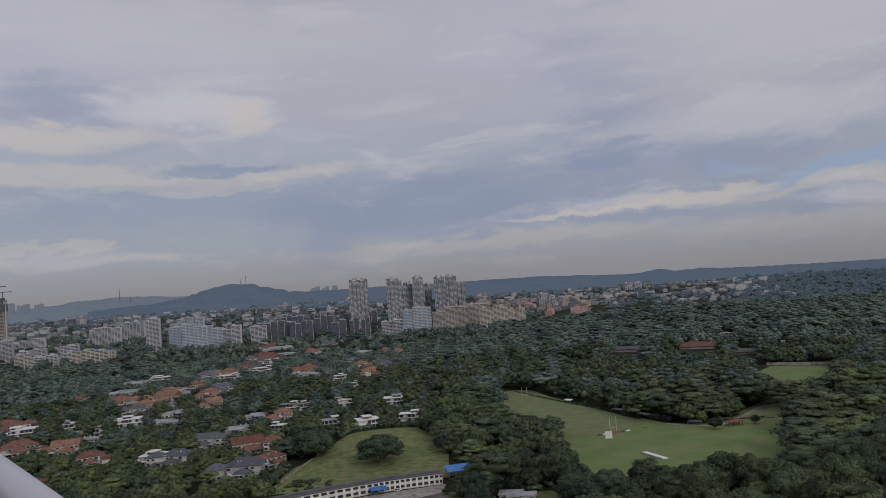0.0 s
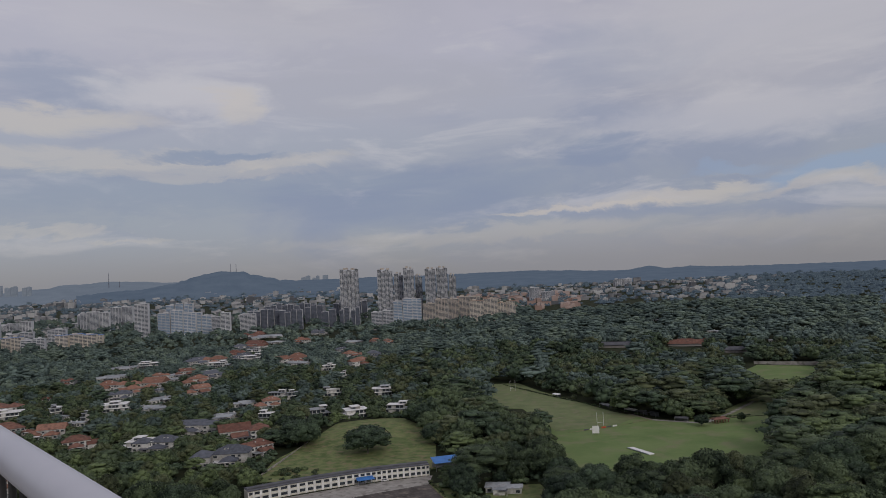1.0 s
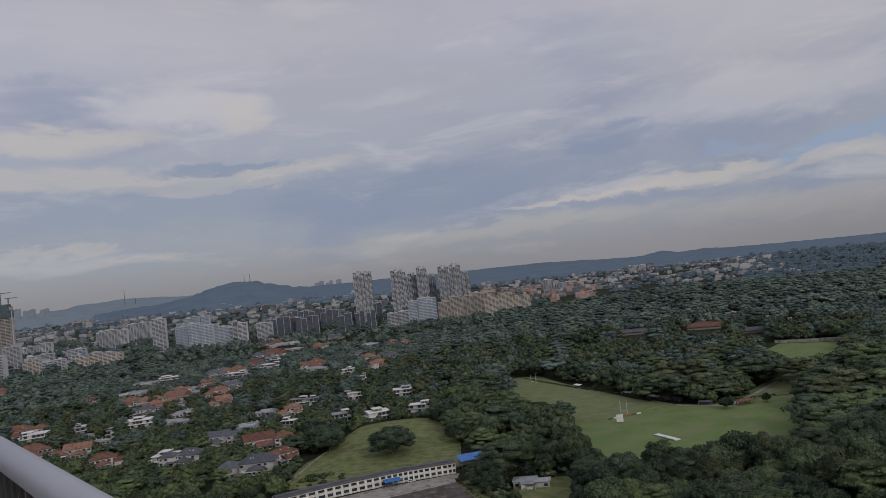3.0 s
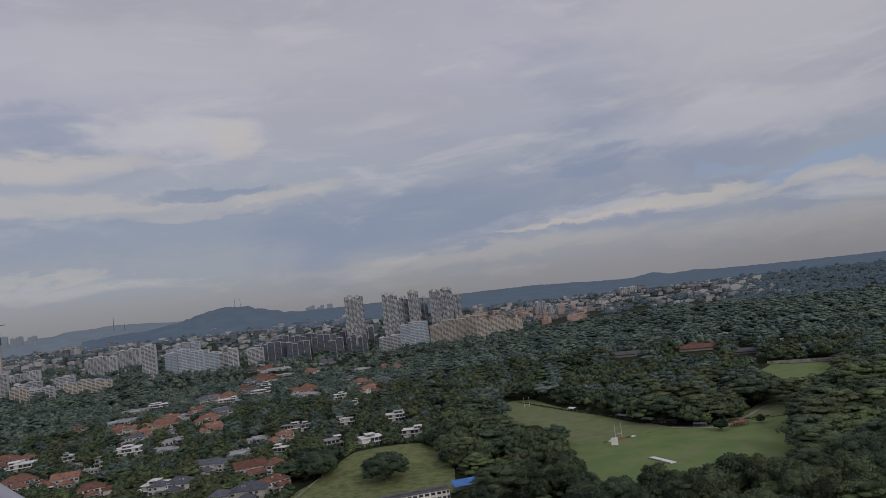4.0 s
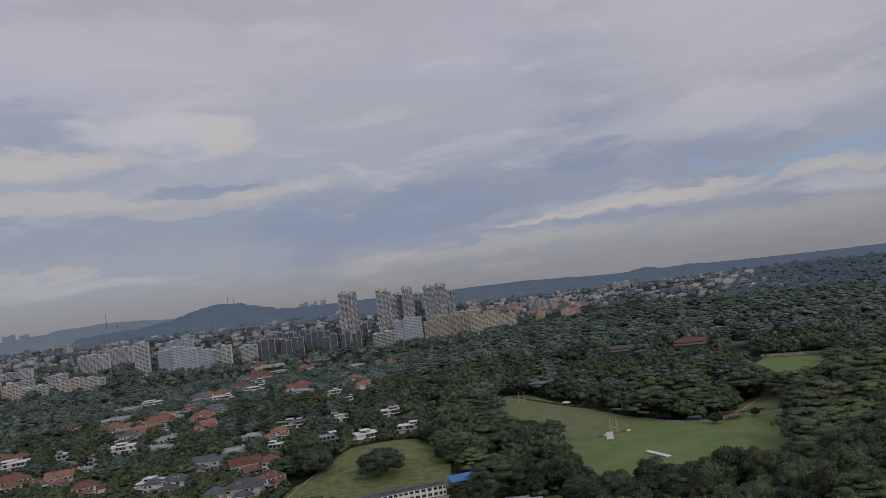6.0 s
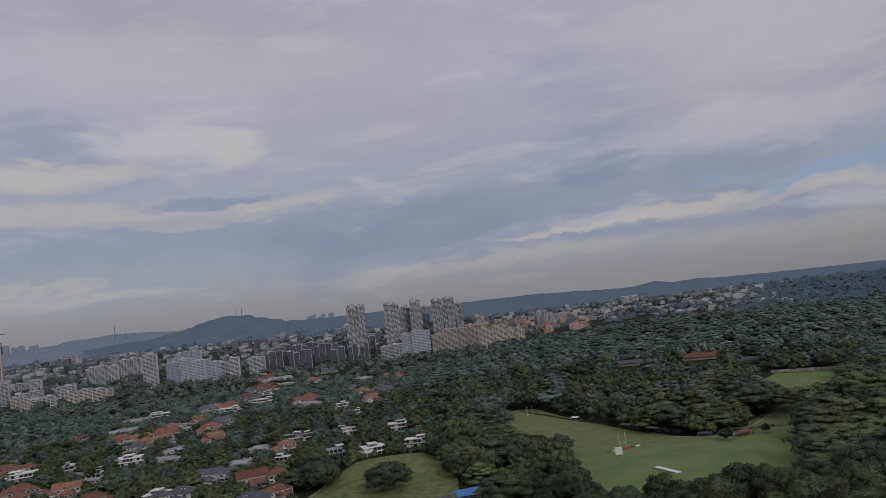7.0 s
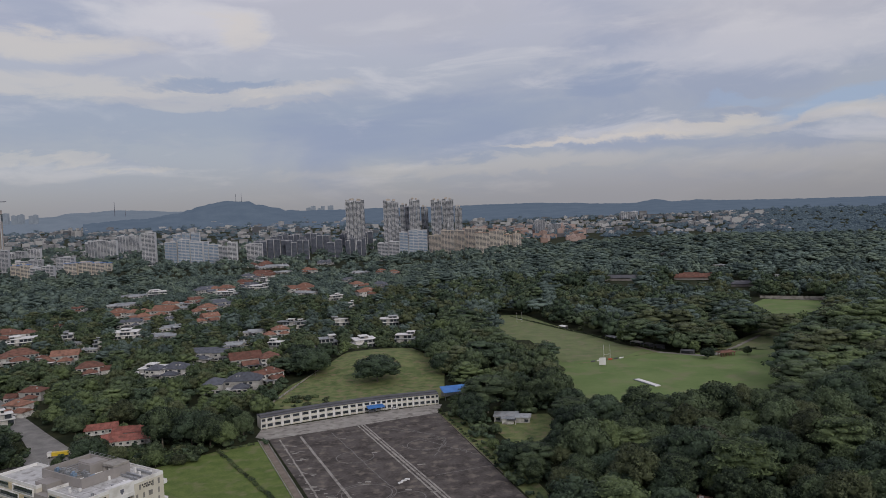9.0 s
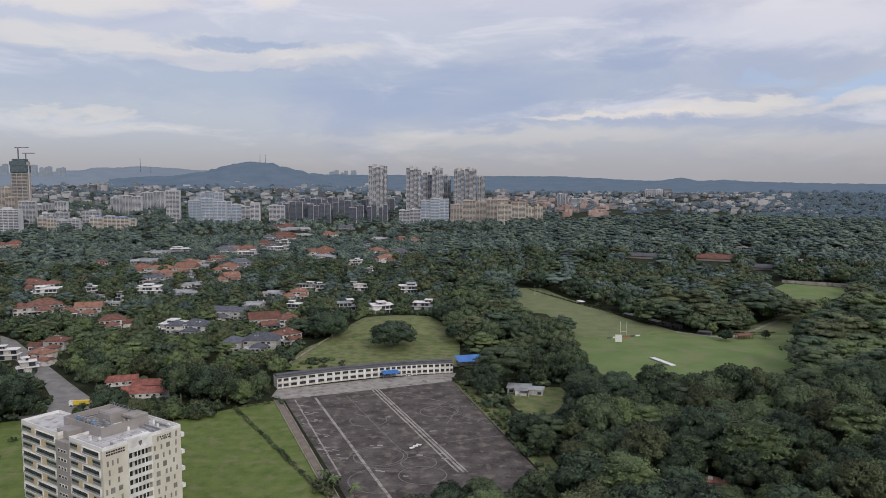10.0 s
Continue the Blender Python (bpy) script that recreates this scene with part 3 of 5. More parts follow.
# ---- houses ----
def hip_roof(w, d, z, h, eave=0.7):
    x, y = w / 2 + eave, d / 2 + eave
    k = max(x - y, 0.3)
    s = Shape()
    s.poly([(-x, -y, z), (x, -y, z), (x, y, z), (-x, y, z), (-k, 0, z + h), (k, 0, z + h)], [(0, 1, 5, 4), (1, 2, 5), (2, 3, 4, 5), (3, 0, 4)])
    s.poly([(-x, -y, z), (x, -y, z), (x, y, z), (-x, y, z), (-x, -y, z - .25), (x, -y, z - .25), (x, y, z - .25), (-x, y, z - .25)],
           [(4, 5, 1, 0), (5, 6, 2, 1), (6, 7, 3, 2), (7, 4, 0, 3), (7, 6, 5, 4)])
    return s


def gable_roof(w, d, z, h, eave=0.6):
    x, y = w / 2 + eave, d / 2 + eave
    return Shape().poly([(-x, -y, z), (x, -y, z), (x, y, z), (-x, y, z), (-x, 0, z + h), (x, 0, z + h)], [(0, 1, 5, 4), (2, 3, 4, 5), (1, 2, 5), (3, 0, 4), (3, 2, 1, 0)])


def moved(shape, dx, dy, turn=0):
    c, s_ = math.cos(radians(turn)), math.sin(radians(turn))
    shape.v = [(x * c - y * s_ + dx, x * s_ + y * c + dy, z) for x, y, z in shape.v]
    return shape


FLOOR_H = 3.2


def hip_house(x, y, w, roof_material, words, rng, floors=2):
    """A villa of several volumes, each under its own roof, with a flat porch, windows and ridge tiles."""
    w *= 1.27
    turn = math.degrees(math.atan2(-x, y)) * 0.6 + rng.uniform(-34, 34)
    house = thing("house", words, "house", pose(x, y, ground_z(x, y) - 0.1, 0, 0, turn), "houses among the gardens")
    low = roof_material is PALE_SHEET
    d = w * rng.uniform(0.4, 0.5)
    main = w * rng.uniform(0.58, 0.7)
    volumes = [(rng.choice((-1, 1)) * (w - main) * .4, d * .15, main, d, FLOOR_H * floors)]
    sx = -1 if volumes[0][0] > 0 else 1
    volumes.append((sx * w * .3, -d * rng.uniform(.1, .45), w * rng.uniform(.3, .42), d * rng.uniform(.7, 1.0), FLOOR_H * max(floors - rng.choice((0, 1)), 1) + .15))
    if w > 20:
        volumes.append((-sx * w * rng.uniform(.05, .25), -d * .62, w * rng.uniform(.26, .36), d * .55, 3.2))
    for k, (cx, cy, vw, vd, h) in enumerate(volumes):
        part("wall", moved(Shape().box(-vw / 2, vw / 2, -vd / 2, vd / 2, 0, h), cx, cy), HOUSE_WALL, house)
        pitch = (0.07 if low else 0.25) * min(vw, vd) + .4
        make = gable_roof if rng.random() < (.6 if low else .25) else hip_roof
        part("roof", moved(make(vw, vd, h + .02 * k, pitch), cx, cy), roof_material, house)
        if not low:
            run = max(vw / 2 - vd / 2, .3) if make is hip_roof else vw / 2
            part("ridge_tiles", moved(Shape().tube((-run, 0, h + pitch + .02), (run, 0, h + pitch + .02), .16, n=5), cx, cy), HOUSE_WALL if rng.random() < .3 else roof_material, house)
        for fl in range(max(1, int(h / 2.7))):
            n = max(2, int(vw / 3.4))
            for i in range(n):
                if rng.random() < .2:
                    continue
                wx, ww = cx - vw / 2 + (i + .5) * vw / n, vw / n * rng.uniform(.24, .4)
                z = .7 + FLOOR_H * fl
                win = part("window", Shape().box(wx - ww, wx + ww, cy - vd / 2 - .1, cy - vd / 2 + .05, z, z + 1.6), HOUSE_WALL, house)
                part("pane", Shape().box(wx - ww + .1, wx + ww - .1, cy - vd / 2 - .13, cy - vd / 2, z + .1, z + 1.5), GLASS, win)
    px, pw = sx * w * rng.uniform(-.1, .25), w * rng.uniform(.2, .32)
    part("porch_roof", Shape().box(px - pw / 2, px + pw / 2, -d * 1.05, -d * .5, 2.7, 2.95), rng.choice((HOUSE_WALL, PALE_SHEET, DARK_SHEET)), house)
    for e in (px - pw / 2 + .3, px + pw / 2 - .3):
        part("porch_post", Shape().box(e - .15, e + .15, -d * 1.03, -d * 1.03 + .3, 0, 2.7), HOUSE_WALL, house)
    for _ in range(rng.randint(0, 3)):
        cx, cy, vw, vd, h = volumes[0]
        e = cx + rng.uniform(-.3, .3) * vw
        part("roof_vent", Shape().box(e - .45, e + .45, cy - vd * .25 - .4, cy - vd * .25 + .4, h + .3, h + .2 * vd * .6 + 1.1), HOUSE_WALL, house)
    return house


def flat_house(x, y, w, rng):
    """A modern house of stacked flat-roofed boxes with deep eaves and dark glazing."""
    w *= 1.12
    d = w * rng.uniform(0.45, 0.62)
    turn = math.degrees(math.atan2(-x, y)) * 0.5 + rng.uniform(-22, 22)
    house = thing("house", "white flat-roofed modern house with dark window bands", "house", pose(x, y, ground_z(x, y) - 0.1, 0, 0, turn), "houses among the gardens")
    s1 = rng.uniform(-.12, .12) * w
    boxes = [(0, 0, w, d, 0, 3.2), (s1, d * .06, w * rng.uniform(.62, .85), d * .9, 3.5, 6.6), (-s1 * 2, d * .1, w * rng.uniform(.2, .34), d * .5, 6.9, 8.9)]
    for cx, cy, bw, bd, z0, z1 in boxes:
        part("wall", moved(Shape().box(-bw / 2, bw / 2, -bd / 2, bd / 2, z0, z1), cx, cy), rng.choice((HOUSE_WALL, HOUSE_WALL, TAUPE)) if z0 > 6 else HOUSE_WALL, house)
        part("roof", moved(Shape().box(-bw / 2 - .7, bw / 2 + .7, -bd / 2 - 1.3, bd / 2 + .5, z1, z1 + .3), cx, cy), rng.choice((PALE_SHEET, WHITE_WALL, WHITE_WALL)), house, "flat roof slab with a deep eave")
        n = max(2, int(bw / 3.2))
        for i in range(n):
            if rng.random() < .22:
                continue
            e = cx - bw / 2 + (i + .5) * bw / n
            win = part("window", Shape().box(e - bw / n * .45, e + bw / n * .45, cy - bd / 2 - .08, cy - bd / 2 + .05, z0 + .25, z1 - .35), METAL, house)
            part("pane", Shape().box(e - bw / n * .4, e + bw / n * .4, cy - bd / 2 - .12, cy - bd / 2, z0 + .35, z1 - .45), GLASS, win)
    for _ in range(2):
        e, g = rng.uniform(-.4, .3) * w, rng.uniform(.8, 1.6)
        part("roof_unit", Shape().box(e, e + g, -d * .1, d * .15, 3.5, 4.4 + rng.uniform(0, 3.2)), METAL, house)
    return house


rng = random.Random(11)
for spots, roof_material, words in ((TERRACOTTA, TERRACOTTA_TILE, "white-walled house under an orange terracotta hipped roof"),
                                    (BROWN, BROWN_TILE, "pale-walled house under a weathered red-brown tiled roof"),
                                    (SLATE, SLATE_TILE, "white-walled house under a dark grey hipped roof"),
                                    (PALE_ROOF, PALE_SHEET, "low house under a pale grey sheet roof")):
    for x, y, w in spots:
        hip_house(x, y, w, roof_material, words, rng, 2 if w > 14 and roof_material is not PALE_SHEET else 1)
for x, y, w in WHITE_FLAT:
    flat_house(x, y, w, rng)

# red-roofed sheds beside the road
RED_SHEDS = [(-182, 414, 16, 20), (-164, 406, 15, 8), (-157, 391, 20, 14), (-168, 393, 9, 40)]
for x, y, w, turn in RED_SHEDS:
    shed = thing("shed", "long low shed under a weathered red gabled roof", "shed", pose(x, y, ground_z(x, y) - .1, 0, 0, turn), "red-roofed sheds")
    part("wall", Shape().box(-w / 2, w / 2, -3.2, 3.2, 0, 3), HOUSE_WALL, shed)
    part("roof", gable_roof(w, 6.4, 3, 2.6, .9), RED_TILE, shed)
    part("ridge_tiles", Shape().tube((-w / 2 - .8, 0, 5.62), (w / 2 + .8, 0, 5.62), .17, n=5), RED_TILE, shed)
    for k in range(int(w / 3.5)):
        e = -w / 2 + 1.8 + k * 3.5
        win = part("window", Shape().box(e - .8, e + .8, -3.3, -3.15, 1, 2.3), WHITE_WALL, shed)
        part("pane", Shape().box(e - .68, e + .68, -3.34, -3.18, 1.1, 2.2), GLASS, win)

# ---- the curved two-storey range along the yard ----
ARC = [(-92, 405), (-64, 419.5), (-36, 430.5), (-15, 436.5), (6, 440.5)]


def arc_point(t):
    """A point on the curved front and its outward direction; t from 0 to 1."""
    s = t * (len(ARC) - 1)
    i = min(int(s), len(ARC) - 2)
    k = s - i
    p = [Vector(ARC[min(max(j, 0), len(ARC) - 1)]) for j in (i - 1, i, i + 1, i + 2)]
    c = 0.5 * (2 * p[1] + (p[2] - p[0]) * k + (2 * p[0] - 5 * p[1] + 4 * p[2] - p[3]) * k * k + (3 * p[1] - p[0] - 3 * p[2] + p[3]) * k ** 3)
    g = 0.5 * ((p[2] - p[0]) + 2 * (2 * p[0] - 5 * p[1] + 4 * p[2] - p[3]) * k + 3 * (3 * p[1] - p[0] - 3 * p[2] + p[3]) * k * k)
    g.normalize()
    return c, Vector((g.y, -g.x))


def along(s, t0, t1, out0, out1, z0, z1, steps=1):
    """A bar that follows the curved front from t0 to t1."""
    pts, faces = [], []
    for i in range(steps + 1):
        c, n = arc_point(t0 + (t1 - t0) * i / steps)
        p, q = c + n * out0, c + n * out1
        pts += [(p.x, p.y, z0), (q.x, q.y, z0), (q.x, q.y, z1), (p.x, p.y, z1)]
    for i in range(steps):
        for k in range(4):
            faces.append((4 * i + k, 4 * i + (k + 1) % 4, 4 * i + 4 + (k + 1) % 4, 4 * i + 4 + k))
    faces += [(3, 2, 1, 0), tuple(4 * steps + k for k in range(4))]
    return s.poly(pts, faces)


range_house = thing("terrace_building", "long curved white two-storey range with a dark roof", "building")
part("wall", along(Shape(), 0, 1, -8, 0, 0, 6.3, 20), CREAM_WALL, range_house)
part("roof", along(Shape(), 0, 1, -8.6, 0.9, 6.3, 6.65, 20), DARK_SHEET, range_house, "dark sheet roof")
part("ridge", along(Shape(), 0.005, 0.995, -5.6, -2.4, 6.65, 7.3, 20), DARK_SHEET, range_house)
part("canopy", along(Shape(), 0.0, 1, 0.0, 0.5, 3.15, 3.4, 20), WHITE_WALL, range_house)
BAYS = 27
for i in range(BAYS + 1):
    t = i / BAYS
    part("pilaster", along(Shape(), max(t - 0.004, 0), min(t + 0.004, 1), 0, 0.3, 0, 6.3), WHITE_WALL, range_house)
for i in range(BAYS):
    for z0, z1 in ((0.9, 2.7), (4.0, 5.6)):
        t = (i + 0.5) / BAYS
        win = part("window", along(Shape(), t - 0.0145, t + 0.0145, 0, 0.1, z0, z1), WHITE_WALL, range_house)
        part("pane", along(Shape(), t - 0.0125, t + 0.0125, 0.05, 0.16, z0 + 0.12, z1 - 0.12), GLASS, win)
c, n = arc_point(0.545)
turn = math.degrees(math.atan2(n.y, n.x)) + 90
porch = thing("entrance_canopy", "bright blue sheet canopy over the entrance", "canopy", pose(c.x + n.x * 3, c.y + n.y * 3, 0.1, 0, 0, turn))
part("roof", Shape().poly([(-5, -2.6, 2.9), (5, -2.6, 2.9), (5, 2.4, 3.7), (-5, 2.4, 3.7), (-5, -2.6, 3.05), (5, -2.6, 3.05), (5, 2.4, 3.85), (-5, 2.4, 3.85)],
                          [(3, 2, 1, 0), (4, 5, 6, 7), (0, 1, 5, 4), (1, 2, 6, 5), (2, 3, 7, 6), (3, 0, 4, 7)]), BLUE_SHEET, porch)
for px in (-4.6, 4.6):
    for py in (-2.3, 2.1):
        part("post", Shape().tube((px, py, 0), (px, py, 3.0), 0.08), METAL, porch)
shed = thing("blue_roofed_shed", "open shed under a bright blue sheet roof", "shed", pose(19, 455, 0, 0, 0, 14))
part("roof", Shape().poly([(-11, -5, 4.6), (11, -5, 4.6), (11, 5, 6.4), (-11, 5, 6.4), (-11, -5, 4.8), (11, -5, 4.8), (11, 5, 6.6), (-11, 5, 6.6)],
                          [(3, 2, 1, 0), (4, 5, 6, 7), (0, 1, 5, 4), (1, 2, 6, 5), (2, 3, 7, 6), (3, 0, 4, 7)]), BLUE_SHEET, shed)
for px in (-10, 0, 10):
    for py, top in ((-4.5, 4.7), (4.5, 6.3)):
        part("post", Shape().tube((px, py, 0), (px, py, top), 0.12), METAL, shed)
part("wall", Shape().box(-10, 10, 4.2, 4.45, 0, 5.6), WHITE_WALL, shed)

# ---- the apartment block beside the lawn ----
def apartment():
    b = thing("apartment_building", "cream and taupe nine-storey care home with framed window bays", "building", pose(-110, 233.4, 0, 0, 0, -34.6))
    top, fl = 28.0, 3.1
    part("wall", Shape().box(-20, -2.2, 0, 29.5, 0, top), CREAM_WALL, b)
    part("wall", Shape().box(-2.2, 0, 0, 9, 0, top), CREAM_WALL, b)
    part("wall", Shape().box(-2.2, 0, 18, 29.5, 0, top), CREAM_WALL, b)
    part("wall", Shape().box(-52, -27, 0, 14, 0, top), CREAM_WALL, b)
    part("stair_tower", Shape().box(-28, -19.6, -.4, 17, 0, top - 1.4), TAUPE, b, "taupe rendered stair tower")
    part("fascia", Shape().box(-2.2, 0.15, 9, 18, 25.4, top + 1.4), WHITE_WALL, b, "white fascia panel")
    # roof decks with parapets round them
    for x0, x1, y0, y1 in ((-20, 0, 0, 29.5), (-52, -27, 0, 14)):
        part("roof_deck", Shape().box(x0 + .35, x1 - .35, y0 + .35, y1 - .35, top, top + .12), PALE_DECK, b, "weathered pale roof deck")
        for q in ((x0, x1, y0, y0 + .35), (x0, x1, y1 - .35, y1), (x0, x0 + .35, y0 + .35, y1 - .35), (x1 - .35, x1, y0 + .35, y1 - .35)):
            part("parapet", Shape().box(*q, top, top + 1.1), WHITE_WALL, b)
    # the open plant enclosure
    px0, px1, py0, py1 = -36, -12, 7, 25
    for q in ((px0, px1, py0, py0 + .4), (px0, px1, py1 - .4, py1), (px0, px0 + .4, py0 + .4, py1 - .4), (px1 - .4, px1, py0 + .4, py1 - .4)):
        part("enclosure_wall", Shape().box(*q, top - 6, top + 3.4), TAUPE, b, "taupe plant enclosure wall")
    part("enclosure_floor", Shape().box(px0 + .4, px1 - .4, py0 + .4, py1 - .4, top - .3, top + .9), CONCRETE, b)
    part("plant_room", Shape().box(-27, -20, 15, 22, top + .9, top + 4.4).box(-26.4, -20.6, 15.6, 21.4, top + 4.4, top + 4.7), TAUPE, b)
    part("lift_room", Shape().box(-31, -24, 1.9, 7, top - 1.2, top + 1.4), TAUPE, b)
    part("stair_room", Shape().box(-19, -12.5, 19, 25.2, top + 3.4, top + 4.2), CONCRETE, b)
    r = random.Random(3)
    for i in range(9):
        x, y = -34 + i * 2.4, 9.5 + r.uniform(0, 3.5)
        part("chiller", Shape().box(x, x + 1.7, y, y + 1.4, top + .9, top + r.uniform(2.2, 2.9)).tube((x + .8, y + .7, top + 2), (x + .8, y + .7, top + 3.05), .55, n=10), METAL if i % 4 else BLUE_GLASS, b)
    for i in range(7):
        a = -34.5 + i * 2.1
        part("pipe", Shape().tube((a, 8, top + 1.6), (a, 20 + r.uniform(-3, 3), top + 1.6), .16, n=5).tube((a, 8, top + .9), (a, 8, top + 2.4), .16, n=5), METAL, b)
    for i in range(6):
        x = -34 + i * 3.6
        part("water_tank", Shape().tube((x, 20.5, top + .9), (x, 20.5, top + 2.6), 1.1, n=14), WHITE_WALL if i % 2 else TAUPE, b)
    part("solar_rack", Shape().box(-17.5, -13, 8.5, 14, top + 1.2, top + 1.5), GLASS, b)
    for q in ((-18, -2, 27), (-18, -2, 2.2)):
        part("deck_railing", Shape().tube((q[0], q[2], top + 2), (q[1], q[2], top + 2), .05, n=4), METAL, b)
    for i in range(16):
        x, y = r.uniform(-18, -1.5), r.uniform(1.5, 27)
        part("roof_vent", Shape().box(x, x + .7, y, y + .7, top + .1, top + r.uniform(.8, 1.9)), WHITE_WALL if i % 2 else METAL, b)
    for x in range(-36, -11, 3):
        part("railing_post", Shape().tube((x, py1 - .2, top + 3.4), (x, py1 - .2, top + 4.4), .05, n=4), METAL, b)
    part("railing", Shape().tube((-36, py1 - .2, top + 4.4), (-12, py1 - .2, top + 4.4), .05, n=4).tube((-36, py1 - .2, top + 3.9), (-12, py1 - .2, top + 3.9), .04, n=4), METAL, b)
    for i in range(7):
        part("deck_joint", Shape().box(-19.4 + .3, -.7, 2.2 + i * 4, 2.32 + i * 4, top + .12, top + .15), TAUPE, b)
    for i in range(4):
        part("deck_joint", Shape().box(-16.5 + i * 4.6, -16.38 + i * 4.6, .5, 29, top + .12, top + .154), TAUPE, b)
    for y in (20.5, 22.5, 26.2):
        part("duct", Shape().box(-11, -2.5, y, y + .7, top + .5, top + 1.1).box(-10.6, -10.3, y + .1, y + .6, top + .12, top + .5).box(-3.3, -3, y + .1, y + .6, top + .12, top + .5), METAL, b)
    for x in (-49, -44, -39, -34):
        part("lightning_rod", Shape().tube((x, 13.8, top + 1.1), (x, 13.8, top + 2.4), .05, n=4), METAL, b)

    def glazing(name, x0, x1, y, z0, z1, panes, parent, frame_material, proud):
        """A window in the front: a frame of four bars that stands proud, with panes and mullions behind."""
        f = Shape()
        for q in ((x0, x1, z0, z0 + .22), (x0, x1, z1 - .22, z1), (x0, x0 + .22, z0 + .22, z1 - .22), (x1 - .22, x1, z0 + .22, z1 - .22)):
            f.box(q[0], q[1], y - proud, y + .02, q[2], q[3])
        w = part(name, f, frame_material, parent)
        for i in range(panes):
            a0, a1 = x0 + .22 + (x1 - x0 - .44) * i / panes, x0 + .22 + (x1 - x0 - .44) * (i + 1) / panes
            part("pane", Shape().box(a0 + .05, a1 - .05, y - .1, y + .01, z0 + .24, z1 - .24), GLASS, w)
        part("balcony_rail", Shape().box(x0 + .25, x1 - .25, y - proud * .8, y - proud * .8 + .05, z0 + .24, z0 + .9), METAL, w)

    for a, e in ((-19.2, -1.2), (-51.2, -28.6)):
        for i in range(9):
            z = i * fl + .35
            k0, k1 = a + (e - a) * .58, a + (e - a) * .42
            if i % 2:
                glazing("window_bay", a, k0, 0, z, z + 2.5, 4, b, WHITE_WALL, .5)
                glazing("window", k0 + 1, e, 0, z + .3, z + 2.3, 3, b, METAL, .15)
                part("panel", Shape().box(k0 + .15, k0 + 2.9, -.22, .02, z + .15, z + 2.4), WARM_PANEL, b, "warm cream infill panel")
            else:
                glazing("window_bay", k1, e, 0, z, z + 2.5, 4, b, WHITE_WALL, .5)
                glazing("window", a, k1 - 1, 0, z + .3, z + 2.3, 3, b, METAL, .15)
                part("panel", Shape().box(k1 - 2.9, k1 - .15, -.22, .02, z + .15, z + 2.4), WARM_PANEL, b, "warm cream infill panel")
    for i in range(8):
        for x in (-25.8, -23.9, -22.0):
            w = part("window", Shape().box(x - .7, x + .7, -.52, -.38, i * fl + 1.2, i * fl + 2.3), WHITE_WALL, b)
            part("pane", Shape().box(x - .55, x + .55, -.56, -.4, i * fl + 1.35, i * fl + 2.15), GLASS, w)
    # the end wall: scattered tall windows and a stack of open balconies
    r = random.Random(8)
    for i in range(9):
        z = i * fl
        if z < 25:
            part("balcony", Shape().box(-2.2, 0.35, 9, 18, z - .15, z + .12).box(.18, .35, 9, 18, z + .12, z + 1.15), WHITE_WALL, b, "white balcony")
            for y in (9.15, 12.4, 15.2, 17.8):
                part("balcony_post", Shape().box(-.15, .1, y - .12, y + .12, z + .12, z + fl - .15), WHITE_WALL, b)
            for y in (9.6, 12.7, 15.5):
                part("balcony_door", Shape().box(-2.25, -2.08, y, y + 2.1, z + .2, z + 2.6), GLASS, b, "dark glazed balcony door")
        for lo, hi in ((.8, 8.2), (18.6, 28.4)):
            y = lo + r.uniform(0, 1.4)
            while y < hi - .7:
                w = r.choice((.6, .6, .7, 1.5))
                z0, z1 = z + r.uniform(.5, .9), z + 2.5
                if i < 8 or lo > 10:
                    win = part("window", Shape().box(-.02, .1, y, y + w, z0, z1), CONCRETE, b)
                    part("pane", Shape().box(0, .13, y + .1, y + w - .1, z0 + .1, z1 - .1), PALE_PANE, win)
                y += w + r.uniform(1.0, 2.8)
        if i % 2 == 0:
            part("corner_balcony", Shape().box(-4, .5, 29.4, 30.6, z - .2, z + 1.2), WHITE_WALL, b)
    for row, z in enumerate((26.9, 26.0)):
        for i in range(8):
            part("sign_bar", Shape().box(0, .12, 1.2 + i * .85, 1.85 + i * .85, z, z + .55), DARK_BAR, b)
    for i in range(9):
        part("sign_dot", Shape().box(0, .12, 21 + (i % 5) * .95 + (i // 5) * .5, 21.55 + (i % 5) * .95 + (i // 5) * .5, 26.6 - (i // 5) * .8, 27.1 - (i // 5) * .8), DARK_BAR, b)
    part("shield", Shape().poly([(.16, 12.9, 27.9), (.16, 14.1, 27.9), (.16, 14.1, 27), (.16, 13.5, 26.1), (.16, 12.9, 27),
                                 (.26, 12.9, 27.9), (.26, 14.1, 27.9), (.26, 14.1, 27), (.26, 13.5, 26.1), (.26, 12.9, 27)],
                                [(0, 1, 2, 3, 4), (9, 8, 7, 6, 5), (0, 5, 6, 1), (1, 6, 7, 2), (2, 7, 8, 3), (3, 8, 9, 4), (4, 9, 5, 0)]), DARK_CLAD, b)
    return b


apartment()


